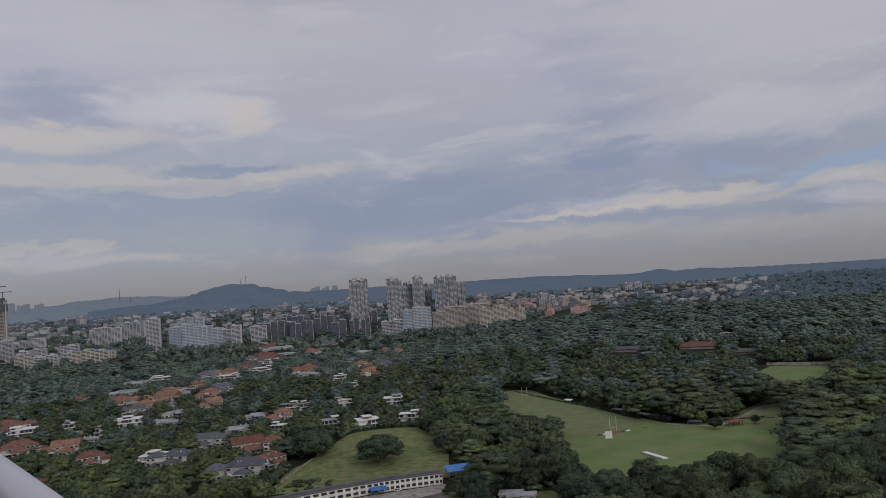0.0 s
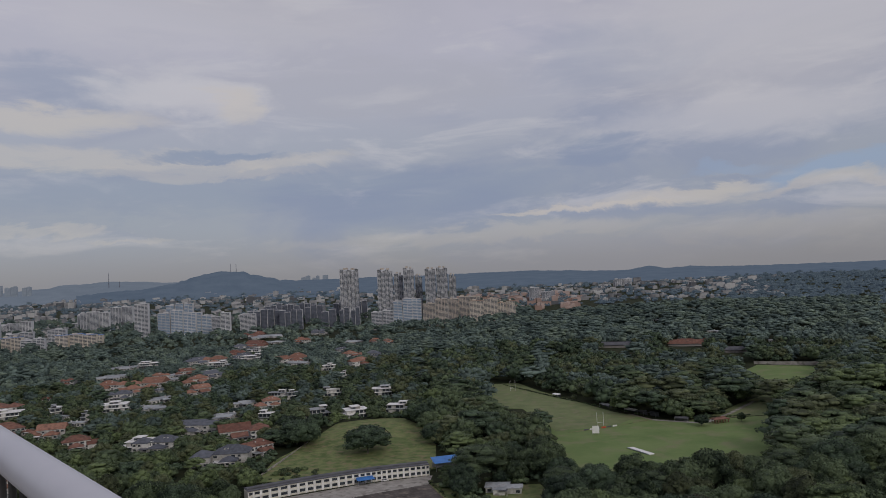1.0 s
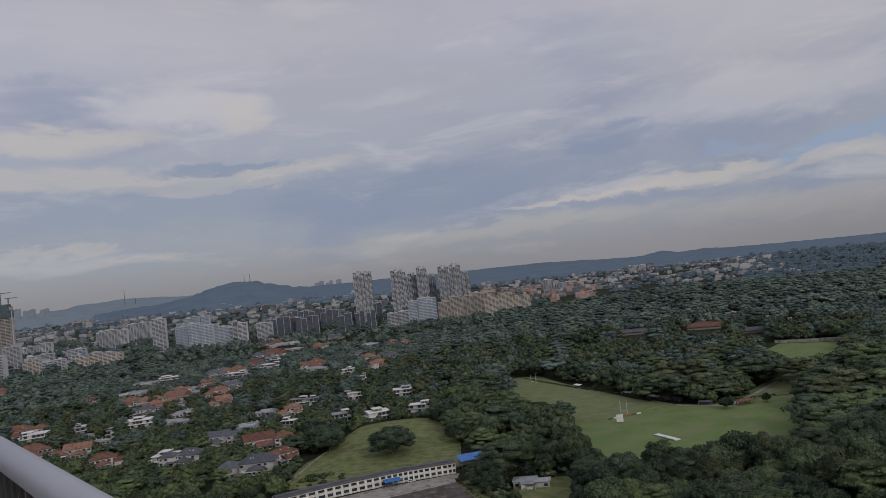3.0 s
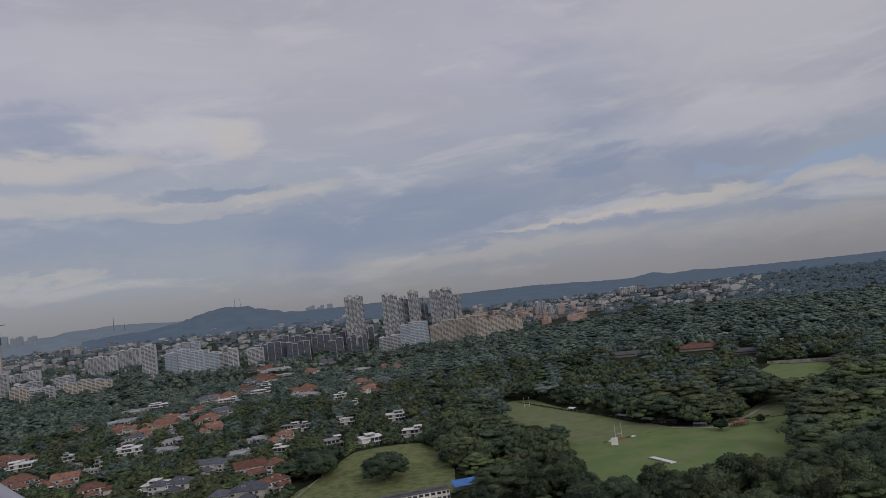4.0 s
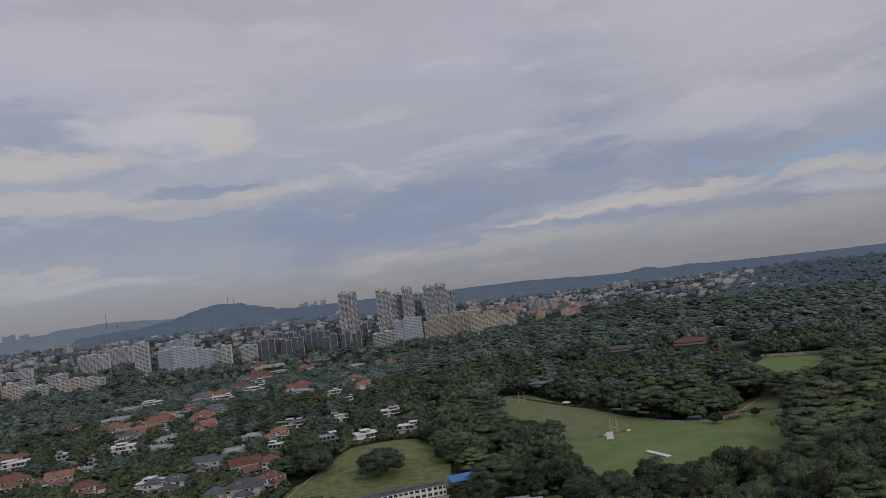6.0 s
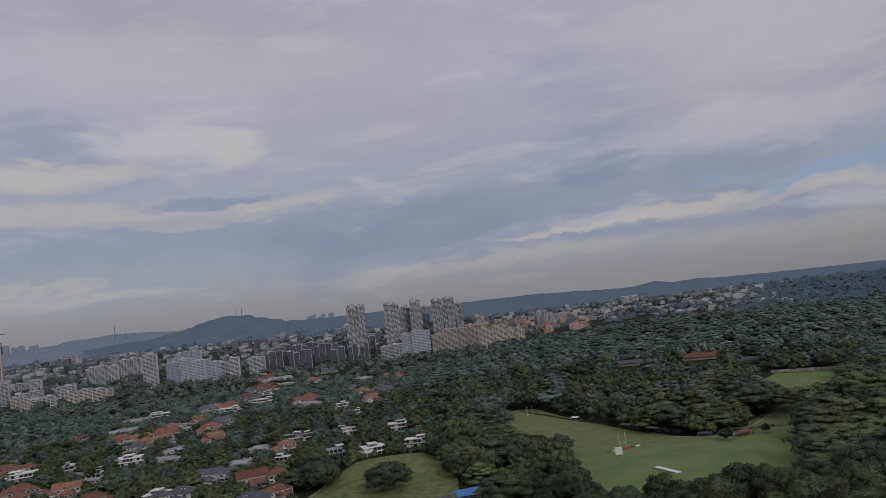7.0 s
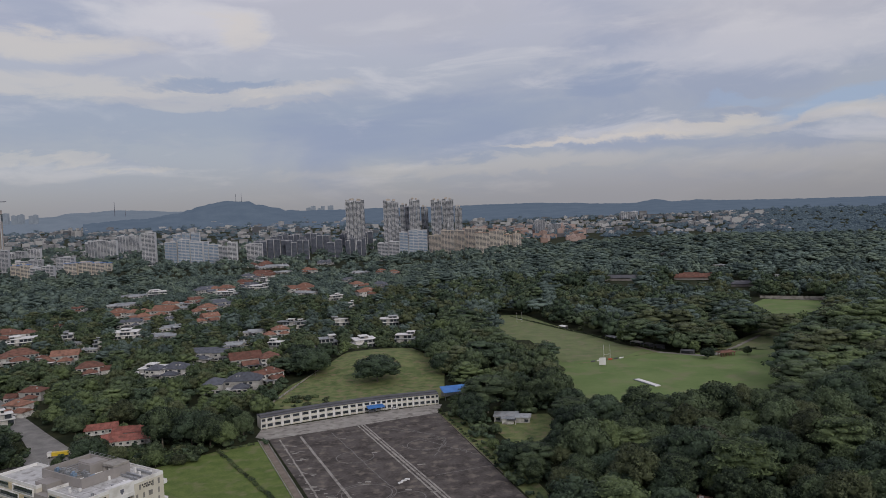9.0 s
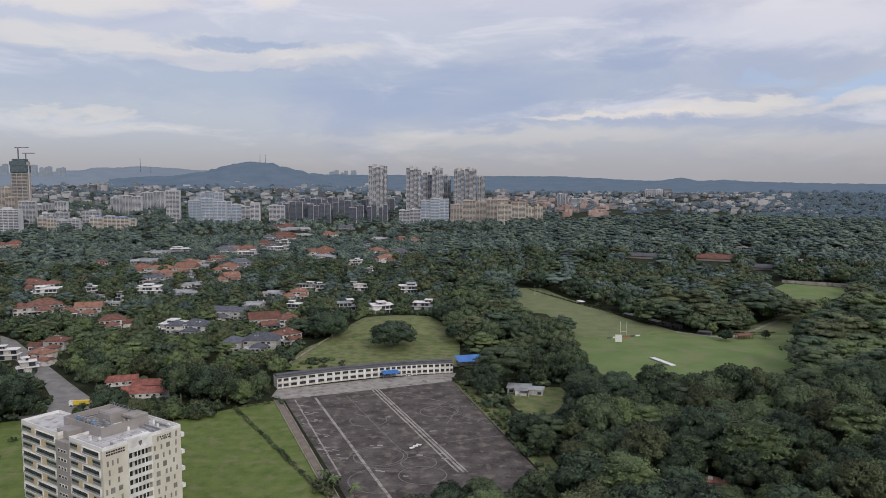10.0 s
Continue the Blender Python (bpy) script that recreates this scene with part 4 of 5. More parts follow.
# ---- the city in the middle distance ----
def block(name, x, y, w, d, top, wall, glazing, label, floor_h=3.2, bay=4.5, category="building", lean=0.25, fins=None, crest=None, volumes=0):
    """A block of several volumes: glazed cores with proud floor slabs and piers, and roofs with plant on them."""
    base = ground_z(x, y) - 1
    h_all = top - base
    b = thing(name, label, category, pose(x, y, base, 0, 0, math.degrees(math.atan2(-x, y)) * lean))
    r = random.Random(int(x * 7 + y))
    cuts = volumes or max(1, round(w / 28))
    for c in range(cuts):
        x0, x1 = -w / 2 + w * c / cuts, -w / 2 + w * (c + 1) / cuts
        if cuts > 1:
            x1 -= r.uniform(0.4, 2.2)
        h = h_all * (1 if c == cuts // 2 else r.uniform(0.84, 1.0))
        y0, y1 = -d / 2 + r.uniform(-2.5, 2.5), d / 2
        part("glazing", Shape().box(x0 + .7, x1 - .7, y0 + .9, y1 - .5, 0, h - .4), glazing, b)
        s = Shape()
        n = max(2, round(h / floor_h))
        for i in range(1, n + 1):
            z = h * i / n
            s.box(x0, x1, y0, y1, z - .85, z + .45)
        k = max(1, round((x1 - x0) / (bay * 2)))
        for i in range(k + 1):
            e = x0 + (x1 - x0) * i / k
            s.box(max(e - .5, x0 + .1), min(e + .5, x1 - .1), y0 + .15, y1 - .15, 0, h)
        tagged(part("facade", s, wall, b), kind="stuff")
        part("roof", Shape().box(x0 - .2, x1 + .2, y0 - .2, y1 + .2, h + .4, h + 1.2), crest or wall, b)
        if fins:
            part("fin", Shape().box(x1 - .5, x1 + .3, y0 - .9, y0 + 2, 0, h + 1.6), fins, b, "white vertical fin")
        e, g = r.uniform(x0, x0 + (x1 - x0) * .5), (x1 - x0) * r.uniform(.2, .4)
        part("roof_plant", Shape().box(e, e + g, -d * .3, d * .25, h + 1.2, h + r.uniform(2.5, 5)), wall, b)
    return b


def tower(x, y, w, top):
    """A residential tower: a stepped plan of stacked balconies with a crown."""
    base = ground_z(x, y) - 1
    h = top - base
    t = thing("residential_tower", "tall pale residential tower with stacked balconies", "tower", pose(x, y, base, 0, 0, math.degrees(math.atan2(-x, y)) * .5), "cluster of tall towers")
    bays = max(2, round(w / 10))
    s, core = Shape(), Shape()
    n = round(h / 3.3)
    for k in range(bays):
        x0, x1 = -w / 2 + w * k / bays, -w / 2 + w * (k + 1) / bays
        out = -13 - (2.5 if k % 2 else 0)
        cut = (0, 5, 2, 6)[k % 4]
        core.box(x0 + .4, x1 - .4, out + 1.2, 12, 0, h - cut)
        for i in range(1, n + 1):
            z = (h - cut) * i / n
            s.box(x0 + .5, x1 - .5, out, 12.3, z - 1.35, z)
        for e in (x0 + .3, (x0 + x1) / 2 - .3):
            s.box(e, e + .7, out + .3, 12.4, 0, h - cut + 1.5)
    part("glazing", core, FAR_GLASS, t)
    tagged(part("facade", s, FAR_WHITE, t), kind="stuff")
    part("roof_crown", Shape().box(-w * .3, -w * .05, -6, 6, h - 1, h + 4).box(w * .1, w * .28, -6, 6, h - 3, h + 2.5), FAR_TAN, t)
    return t


for x, y, w, top in TOWERS:
    tower(x, y, w, top)
for x, y, w, top, d in WHITE_BLOCKS:
    block("apartment_block", x, y, w, d, top, FAR_WHITE, FAR_GLASS, "white apartment block with bands of windows")
for x, y, w, top, d in GLASS_BLOCKS:
    block("office_block", x, y, w, d, top, FAR_WHITE, BLUE_GLASS, "pale office block with blue glazing", 3.8, 5)
for x, y, w, top, d in DARK_BLOCKS:
    block("apartment_block", x, y, w, d, top, DARK_CLAD, FAR_GLASS, "dark-clad apartment block with white fins", 3.4, 5, fins=FAR_WHITE, crest=FAR_WHITE, volumes=max(2, round(w / 16)))
for x, y, w, top, d in TAN_BLOCKS:
    block("apartment_block", x, y, w, d, top, FAR_TAN, FAR_GLASS, "tan slab block with rows of windows", 2.9, 4)
for x, y, w, top, d in CREAM_BLOCKS:
    block("apartment_block", x, y, w, d, top, FAR_CREAM, FAR_GLASS, "cream apartment block with rows of windows", 2.9, 4, crest=BLUE_SHEET if x < -700 else FAR_CREAM if x < 0 else TERRACOTTA_TILE)

for i, (x, y, w, top, d) in enumerate(STREET_BLOCKS):
    if i % 3 == 2:
        block("apartment_block", x, y, w, d, top, FAR_CREAM, FAR_GLASS, "low cream slab block with rows of windows", 2.9, 4)
    else:
        block("apartment_block", x, y, w, d, top, FAR_WHITE, FAR_GLASS, "low white slab block with rows of windows", 3.0, 4)
x, y, w, top, d = BLUE_ROOFED
block("school_building", x, y, w, d, top, FAR_CREAM, FAR_GLASS, "long cream block under a bright blue roof", 3.4, 4, crest=BLUE_SHEET, volumes=3)


def far_town(name, count, a0, a1, r0, r1, h0, h1, material, label, seed):
    r = random.Random(seed)
    s = Shape()
    for _ in range(count):
        t, d = r.uniform(a0, a1), r.uniform(r0, r1)
        x, y = d * math.sin(t), d * math.cos(t)
        w, e, h = r.uniform(9, 34), r.uniform(8, 16), r.uniform(h0, h1) * (1.8 if r.random() < .08 else 1)
        z = ground_z(x, y) - 1
        s.box(x - w / 2, x + w / 2, y - e / 2, y + e / 2, z, z + h)
        if r.random() < .5:
            s.box(x - w / 4, x + w / 6, y - e / 4, y + e / 4, z + h, z + h + 2.5)
    tagged(new(name, s.mesh(name, material)), label, "town", "", "stuff")


far_town("far_town", 480, -0.56, 0.0, 2250, 3700, 6, 17, TOWN, "spread of pale town blocks far off", 5)
far_town("far_town", 380, 0.07, 0.46, 2350, 3400, 5, 13, TOWN, "spread of pale town blocks beyond the wooded ridge", 6)
far_town("far_roofs", 160, 0.05, 0.22, 2150, 2900, 7, 14, TOWN_ROOF, "rows of reddish roofs far off", 7)
far_town("far_town", 260, -0.58, -0.1, 3650, 4250, 6, 20, TOWN, "hazy blocks at the foot of the hills", 8)

# ---- the rail of the terrace on which the camera stands ----
CORNER, AZ = Vector((-0.279, 1.729, 114.169)), 0.665
along_rail = Vector((math.sin(AZ), -math.cos(AZ), 0))             # from the corner back past the camera
side_rail = Vector((-math.sin(AZ + radians(56)), math.cos(AZ + radians(56)), 0))
rail = thing("terrace_railing", "white-painted round handrail over dark upright bars", "railing")
END = CORNER + along_rail * 9
SIDE = CORNER + side_rail * 7 - Vector((0, 0, 0.016))
part("handrail", Shape().tube(CORNER - along_rail * .012, END, 0.042, n=32), RAIL_PAINT, rail, smooth=True)
part("side_handrail", Shape().tube(CORNER - Vector((0, 0, 0.014)), SIDE, 0.029, n=32), RAIL_PAINT, rail, smooth=True)
part("rail_sleeve", Shape().tube(CORNER + along_rail * 3.56, CORNER + along_rail * 3.9, 0.0445, n=32), RAIL_PAINT, rail, smooth=True)
part("joint_collar", Shape().tube(CORNER + side_rail * .055 - Vector((0, 0, .0145)), CORNER + side_rail * .063 - Vector((0, 0, .0145)), 0.0305, n=32), DARK_BAR, rail)
for origin, way, length in ((CORNER, along_rail, 9.0), (CORNER, side_rail, 7.0)):
    k = 0.18
    while k < length:
        p = origin + way * k
        thick = 0.02 if round(k / 0.12) % 10 == 2 else 0.009
        part("bar", Shape().tube((p.x, p.y, 113.08), (p.x, p.y, 114.14), thick, n=6), DARK_BAR, rail)
        k += 0.12
    a, e = origin + way * .05, origin + way * length
    part("lower_rail", Shape().tube((a.x, a.y, 113.2), (e.x, e.y, 113.2), 0.016, n=6), DARK_BAR, rail)
inner = [CORNER - along_rail * .08 - side_rail * .08, CORNER + along_rail * 9, CORNER + along_rail * 9 + side_rail * 7, CORNER + side_rail * 7]
inner = [(p.x, p.y) for p in inner]
piece("terrace_floor", Shape().slab(inner, 112.8, 113.08), CONCRETE, "grey concrete terrace slab", "floor")
cx, cy = sum(p[0] for p in inner) / 4, sum(p[1] for p in inner) / 4
high_rise = thing("high_rise", "pale high-rise block under the terrace", "building")
part("wall", Shape().slab([(cx + (x - cx) * .9, cy + (y - cy) * .9) for x, y in inner], -0.5, 112.79), WHITE_WALL, high_rise)

# ---- yard edge, drain and clutter ----
def kerb(name, a, b, width, height, material, label, z=0.0, n=1):
    dx, dy = b[0] - a[0], b[1] - a[1]
    d = math.hypot(dx, dy)
    ob = thing(name, label, name.replace("_", " "), pose(a[0], a[1], z, 0, 0, math.degrees(math.atan2(dy, dx))))
    for i in range(n):
        part("length", Shape().box(d * i / n + .02, d * (i + 1) / n - .02, -width / 2, width / 2, 0, height), material, ob)
    return ob


strip("drain", line((-87, 384), (-34, 248), 10, 0), 3.0, EARTH, "brown earth drain along the yard", "drain", 0.11)
kerb("drain_wall", (-85.2, 384.5), (-32.5, 248), .35, .55, CONCRETE, "low worn concrete wall along the drain", n=12)
kerb("drain_wall", (-89, 383.5), (-36, 247), .35, .5, CONCRETE, "low worn concrete wall along the drain", n=12)
kerb("yard_kerb", (5.5, 420.5), (31, 318.5), .3, .15, EARTH, "low broken kerb along the yard", n=10)
sheet("verge", [(6, 420), (14, 424), (40, 330), (52, 262), (45, 262), (31, 319)], 0.1, 9, ROUGH_GRASS, "rough grass verge along the yard", "grass")
kerb("garden_wall", (-99, 447), (-78, 562), .3, 1.8, CONCRETE, "grey boundary wall below the knoll", n=14)
for x, y, t in ((-12, 315, 10), (-10.6, 316.6, -20), (-13.4, 312.8, 40)):
    s = thing("concrete_slab", "pale broken concrete slab on the asphalt", "slab", pose(x, y, .12, 0, 0, t))
    part("slab", Shape().box(-1.1, 1.1, -.5, .5, 0, .35), WHITE_WALL, s)


def car(x, y, turn, paint, words):
    c = thing("car", words, "car", pose(x, y, .13, 0, 0, turn))
    part("body", Shape().poly([(-2.1, -.85, .3), (2.1, -.85, .3), (2.1, .85, .3), (-2.1, .85, .3), (-2.15, -.85, .85), (2.15, -.85, .8), (2.15, .85, .8), (-2.15, .85, .85)],
                              [(3, 2, 1, 0), (4, 5, 6, 7), (0, 1, 5, 4), (1, 2, 6, 5), (2, 3, 7, 6), (3, 0, 4, 7)]), paint, c)
    part("cabin", Shape().poly([(-1.7, -.8, .85), (1.1, -.8, .82), (1.1, .8, .82), (-1.7, .8, .85), (-1.3, -.65, 1.4), (.4, -.65, 1.4), (.4, .65, 1.4), (-1.3, .65, 1.4)],
                               [(4, 5, 6, 7), (0, 1, 5, 4), (1, 2, 6, 5), (2, 3, 7, 6), (3, 0, 4, 7)]), GLASS, c)
    part("roof", Shape().box(-1.3, .4, -.66, .66, 1.39, 1.45), paint, c)
    for wx in (-1.3, 1.3):
        for wy in (-.85, .85):
            part("wheel", Shape().tube((wx, wy - .1, .32), (wx, wy + .1, .32), .32, n=12), DARK_BAR, c)


car(-20, 433, 15, WHITE_WALL, "white car parked by the terrace front")
car(-33, 429, 20, DARK_SHEET, "dark car parked by the terrace front")
truck = thing("lorry", "yellow lorry with a white cab on the forecourt", "lorry", pose(-186, 374, .13, 0, 0, 12))
part("bed", Shape().box(-3.5, 4.2, -1.2, 1.2, .9, 2.7), YELLOW, truck)
part("cab", Shape().box(-5.6, -3.7, -1.15, 1.15, .6, 2.9), WHITE_WALL, truck)
part("windscreen", Shape().box(-5.66, -5.58, -1.0, 1.0, 1.8, 2.7), GLASS, truck)
for wx in (-4.6, 1.8, 3.2):
    for wy in (-1.1, 1.1):
        part("wheel", Shape().tube((wx, wy - .15, .5), (wx, wy + .15, .5), .5, n=12), DARK_BAR, truck)

# ---- the sports field ----
screen = thing("sight_screen", "white sight screen on legs at the edge of the field", "sight screen", pose(125, 522, .1, 0, 0, -12))
part("panel", Shape().box(-2.4, 2.4, -.12, .12, 1.0, 6.2), WHITE_WALL, screen)
for x in (-2, 2):
    part("leg", Shape().tube((x, .2, 0), (x, .2, 5), .09, n=6), METAL, screen)
    part("brace", Shape().tube((x, 2, 0), (x, .2, 3.6), .06, n=5), METAL, screen)
for x, y in ((135, 549), (95, 742)):
    posts = thing("goal_posts", "tall white rugby goal posts", "goal posts", pose(x, y, .1, 0, 0, 20))
    for k in (-2.8, 2.8):
        part("upright", Shape().tube((k, 0, 0), (k, 0, 10.5), .12, n=6), WHITE_WALL, posts)
    part("crossbar", Shape().tube((-2.8, 0, 3), (2.8, 0, 3), .12, n=6), WHITE_WALL, posts)
cover = thing("pitch_cover", "long flat white pitch cover on the grass", "pitch cover", pose(140, 467, .12, 0, 0, -70))
part("sheet", Shape().box(-11, 11, -2.1, 2.1, 0, .5), WHITE_WALL, cover)
part("roller", Shape().tube((-11, -2.1, .4), (11, -2.1, .4), .35, n=8), METAL, cover)
for i in range(6):
    ad = thing("board", "low board at the edge of the field", "board", pose(122 + i * 4.6, 538 + i * 1.6, .1, 0, 0, 18))
    part("panel", Shape().box(-1.8, 1.8, -.1, .1, .1, 1.1), (DARK_SHEET, WHITE_WALL, DARK_SHEET, RED_PAINT)[i % 4], ad)
for x, y, w, mat_, t in ((129, 690, 9, WHITE_WALL, -65), (158, 624, 12, PALE_SHEET, -65), (171, 594, 12, WHITE_WALL, -65), (177, 584, 7, DARK_SHEET, -60), (183, 575, 8, DARK_SHEET, -55), (196, 549, 10, DARK_SHEET, -30)):
    hut = thing("shelter", "low open shelter at the edge of the field", "shelter", pose(x, y, ground_z(x, y) + .1, 0, 0, t))
    part("roof", Shape().poly([(-w / 2, -2, 2.5), (w / 2, -2, 2.5), (w / 2, 2, 3.1), (-w / 2, 2, 3.1), (-w / 2, -2, 2.7), (w / 2, -2, 2.7), (w / 2, 2, 3.3), (-w / 2, 2, 3.3)],
                              [(3, 2, 1, 0), (4, 5, 6, 7), (0, 1, 5, 4), (1, 2, 6, 5), (2, 3, 7, 6), (3, 0, 4, 7)]), mat_, hut)
    part("wall", Shape().box(-w / 2, w / 2, 1.7, 1.9, 0, 3.0), DARK_SHEET, hut)
    for k in (-w / 2 + .2, w / 2 - .2):
        part("post", Shape().tube((k, -1.8, 0), (k, -1.8, 2.5), .08, n=5), METAL, hut)
strip("path", line((178, 562), (205, 540), 6, .4) + line((212, 540), (240, 562), 6, .6) + line((244, 566), (272, 592), 5, .5), 4.5, CONCRETE, "sandy path past the field", "path", .16)
strip("path", line((168, 590), (178, 562), 6, .4), 3, EARTH, "worn earth path beside the field", "path", .15)
hut = thing("pavilion", "small brown-roofed pavilion with orange posts", "pavilion", pose(219, 534, ground_z(219, 534) + .1, 0, 0, 10))
part("roof", hip_roof(11, 5, 3, 1.3), BROWN_TILE, hut)
for k in range(6):
    for py in (-2.3, 2.3):
        part("post", Shape().box(-5.2 + k * 2.05, -4.8 + k * 2.05, py - .2, py + .2, 0, 2.8), TERRACOTTA_TILE, hut)
kerb("pitch_wall", (378, 824), (440, 790), .5, 4.2, CONCRETE, "pale grey wall behind the small pitch", z=1.2, n=8)
for x, y, w, h, words, m_ in ((361, 985, 46, 3.5, "long brick-red roofed hall in the woods", BROWN_TILE), (269, 1003, 42, 3.5, "long low grey-brown roofed hall in the woods", DARK_SHEET), (395, 915, 30, 3, "long low grey roofed hall in the woods", DARK_SHEET)):
    hall = thing("hall", words, "hall", pose(x, y, ground_z(x, y), 0, 0, -24))
    for k in range(3 if m_ is BROWN_TILE else 1):
        part("wall", Shape().box(-w / 2 + k * 5, w / 2 + k * 5, -5 + k * 13, 5 + k * 13, 0, h), TAUPE, hall)
        part("roof", moved(gable_roof(w, 12, h, 4.2), k * 5, k * 13), m_, hall)


strip("path", line((108, 534), (150, 549), 8, .4) + line((154, 551), (176, 562), 5, .4), 2.2, ROUGH_GRASS, "rough grass bank between the two fields", "path", .17)

# ---- far landmarks ----
site = block("unfinished_tower", -1072, 1900, 38, 26, 163, FAR_TAN, FAR_GLASS, "unfinished concrete tower with green netting and cranes", 3.6, 6, "tower", volumes=1)
part("netting", Shape().box(-19.6, 19.6, -13.6, 13.6, 124, 142).box(-20.6, 18, -14.2, 14.2, 142, 152).box(-15, 15, -12, 12, 152, 158), NETTING, site, "green-blue safety netting")
part("hoist_mast", Shape().box(20.2, 22.4, -6, -3, 0, 140), FAR_WHITE, site)
for x, jib, top in ((-4, 26, 186), (14, 22, 172)):
    part("crane_mast", Shape().box(x - 1.1, x + 1.1, -1.1, 1.1, 150, top), DARK_CLAD, site)
    part("crane_jib", Shape().box(x - 8, x + jib, -.8, .8, top, top + 1.8), DARK_CLAD, site)
for a, r, z0, z1 in ((-0.2395, 4290, 185, 262), (-0.2325, 4290, 185, 262), (-0.384, 4500, 130, 245), (-0.372, 4500, 130, 200)):
    m_ = thing("radio_mast", "slender lattice radio mast on the far hill", "mast", pose(r * math.sin(a), r * math.cos(a), z0))
    for k in range(3):
        part("leg", Shape().tube((2.2 * math.cos(k * 2.1), 2.2 * math.sin(k * 2.1), 0), (.5 * math.cos(k * 2.1), .5 * math.sin(k * 2.1), z1 - z0), .7, .45, 4), DARK_CLAD, m_)
    part("bracing", Shape().box(-1.6, 1.6, -.3, .3, (z1 - z0) * .3, (z1 - z0) * .3 + 1).box(-1.2, 1.2, -.3, .3, (z1 - z0) * .6, (z1 - z0) * .6 + 1), DARK_CLAD, m_)
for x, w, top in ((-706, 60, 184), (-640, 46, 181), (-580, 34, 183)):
    block("far_block", x, 4860, w, 20, top, BLOCKS_HAZE_GLOW, BLOCKS_HAZE_GLOW, "tower block on the skyline with pale haze painted in as glow", 4, 9)
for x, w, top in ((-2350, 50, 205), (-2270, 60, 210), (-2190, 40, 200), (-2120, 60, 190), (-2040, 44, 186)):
    block("far_block", x, 4000, w, 20, top, BLOCKS_HAZE_GLOW, BLOCKS_HAZE_GLOW, "tower block on the skyline with pale haze painted in as glow", 4, 9)


# ---- trees ----
GOLDEN = (1 + 5 ** .5) / 2
ICO_V = np.array([(-1, GOLDEN, 0), (1, GOLDEN, 0), (-1, -GOLDEN, 0), (1, -GOLDEN, 0), (0, -1, GOLDEN), (0, 1, GOLDEN), (0, -1, -GOLDEN), (0, 1, -GOLDEN),
                  (GOLDEN, 0, -1), (GOLDEN, 0, 1), (-GOLDEN, 0, -1), (-GOLDEN, 0, 1)]) / math.sqrt(1 + GOLDEN ** 2)
ICO_F = np.array([(0, 11, 5), (0, 5, 1), (0, 1, 7), (0, 7, 10), (0, 10, 11), (1, 5, 9), (5, 11, 4), (11, 10, 2), (10, 7, 6), (7, 1, 8),
                  (3, 9, 4), (3, 4, 2), (3, 2, 6), (3, 6, 8), (3, 8, 9), (4, 9, 5), (2, 4, 11), (6, 2, 10), (8, 6, 7), (9, 8, 1)])


def clumps_of(rng_, radius, height, count, layered):
    """Centres and radii of the leaf clumps of a crown: over a dome, or as flat pads on spreading limbs."""
    out = []
    for i in range(count):
        a = i * 2.4 + rng_.uniform(-.4, .4)
        u = (i + .5) / count
        if layered:
            rr = radius * .8 * math.sqrt(u)
            up = height * (.97 - .30 * u - .24 * rng_.uniform(0, 1) * (.3 + u))
            out.append((rr * math.cos(a), rr * math.sin(a), up, radius * rng_.uniform(.24, .42)))
        else:
            cz = 1 - 1.3 * u
            sn = math.sqrt(1 - cz * cz)
            k = rng_.uniform(.62, .8) * radius
            out.append((k * sn * math.cos(a), k * sn * math.sin(a), height * (.5 + .36 * cz + rng_.uniform(-.05, .05)), radius * rng_.uniform(.24, .38)))
    return np.array(out)


def tree_mesh(seed, radius, height, blobs, leaves, leaf, layered=False, flatness=0.8):
    """Corner points and triangles of a crown: leaf sprays over rounded clumps, with the clumps' bodies inside."""
    r = np.random.RandomState(seed)
    centres = clumps_of(r, radius, height, blobs, layered)
    squash = 0.34 if layered else flatness
    weight = centres[:, 3] ** 2
    c = centres[r.choice(blobs, leaves, p=weight / weight.sum())]
    way = c[:, :3] - np.array([0, 0, height * .45])
    way /= np.linalg.norm(way, axis=1, keepdims=True)
    nrm = r.normal(0, 1, (leaves, 3))
    nrm /= np.linalg.norm(nrm, axis=1, keepdims=True)
    nrm = nrm + way * .55 + np.array([0, 0, .35])
    nrm /= np.linalg.norm(nrm, axis=1, keepdims=True)
    pos = c[:, :3] + nrm * c[:, 3:4] * r.uniform(.82, 1.2, (leaves, 1)) * np.array([1, 1, squash])
    face = nrm * np.array([1, 1, 1 / squash]) + r.normal(0, .5, (leaves, 3))
    face /= np.linalg.norm(face, axis=1, keepdims=True)
    t1 = np.cross(face, r.normal(0, 1, (leaves, 3)))
    t1 /= np.linalg.norm(t1, axis=1, keepdims=True)
    t2 = np.cross(face, t1)
    size = leaf * r.uniform(.55, 1.3, (leaves, 1))
    lv = np.stack([pos + t1 * size * .75, pos - t1 * size * .42 + t2 * size * .52, pos - t1 * size * .42 - t2 * size * .52], 1).reshape(-1, 3)
    cores = []
    for x, y, z, e in centres:
        cores.append(ICO_V * r.uniform(.8, 1.05, (12, 1)) * e * np.array([1, 1, squash]) * .95 + np.array([x, y, z]))
    if layered:
        cores.append(ICO_V * np.array([radius * .78, radius * .78, height * .1]) + np.array([0, 0, height * .66]))
    else:
        cores.append(ICO_V * np.array([radius * .66, radius * .66, height * .3]) + np.array([0, 0, height * .5]))
    cv = np.concatenate(cores)
    tris = np.concatenate([np.arange(leaves * 3).reshape(-1, 3)] + [ICO_F + leaves * 3 + 12 * k for k in range(len(cores))])
    return np.concatenate([lv, cv]), tris, centres


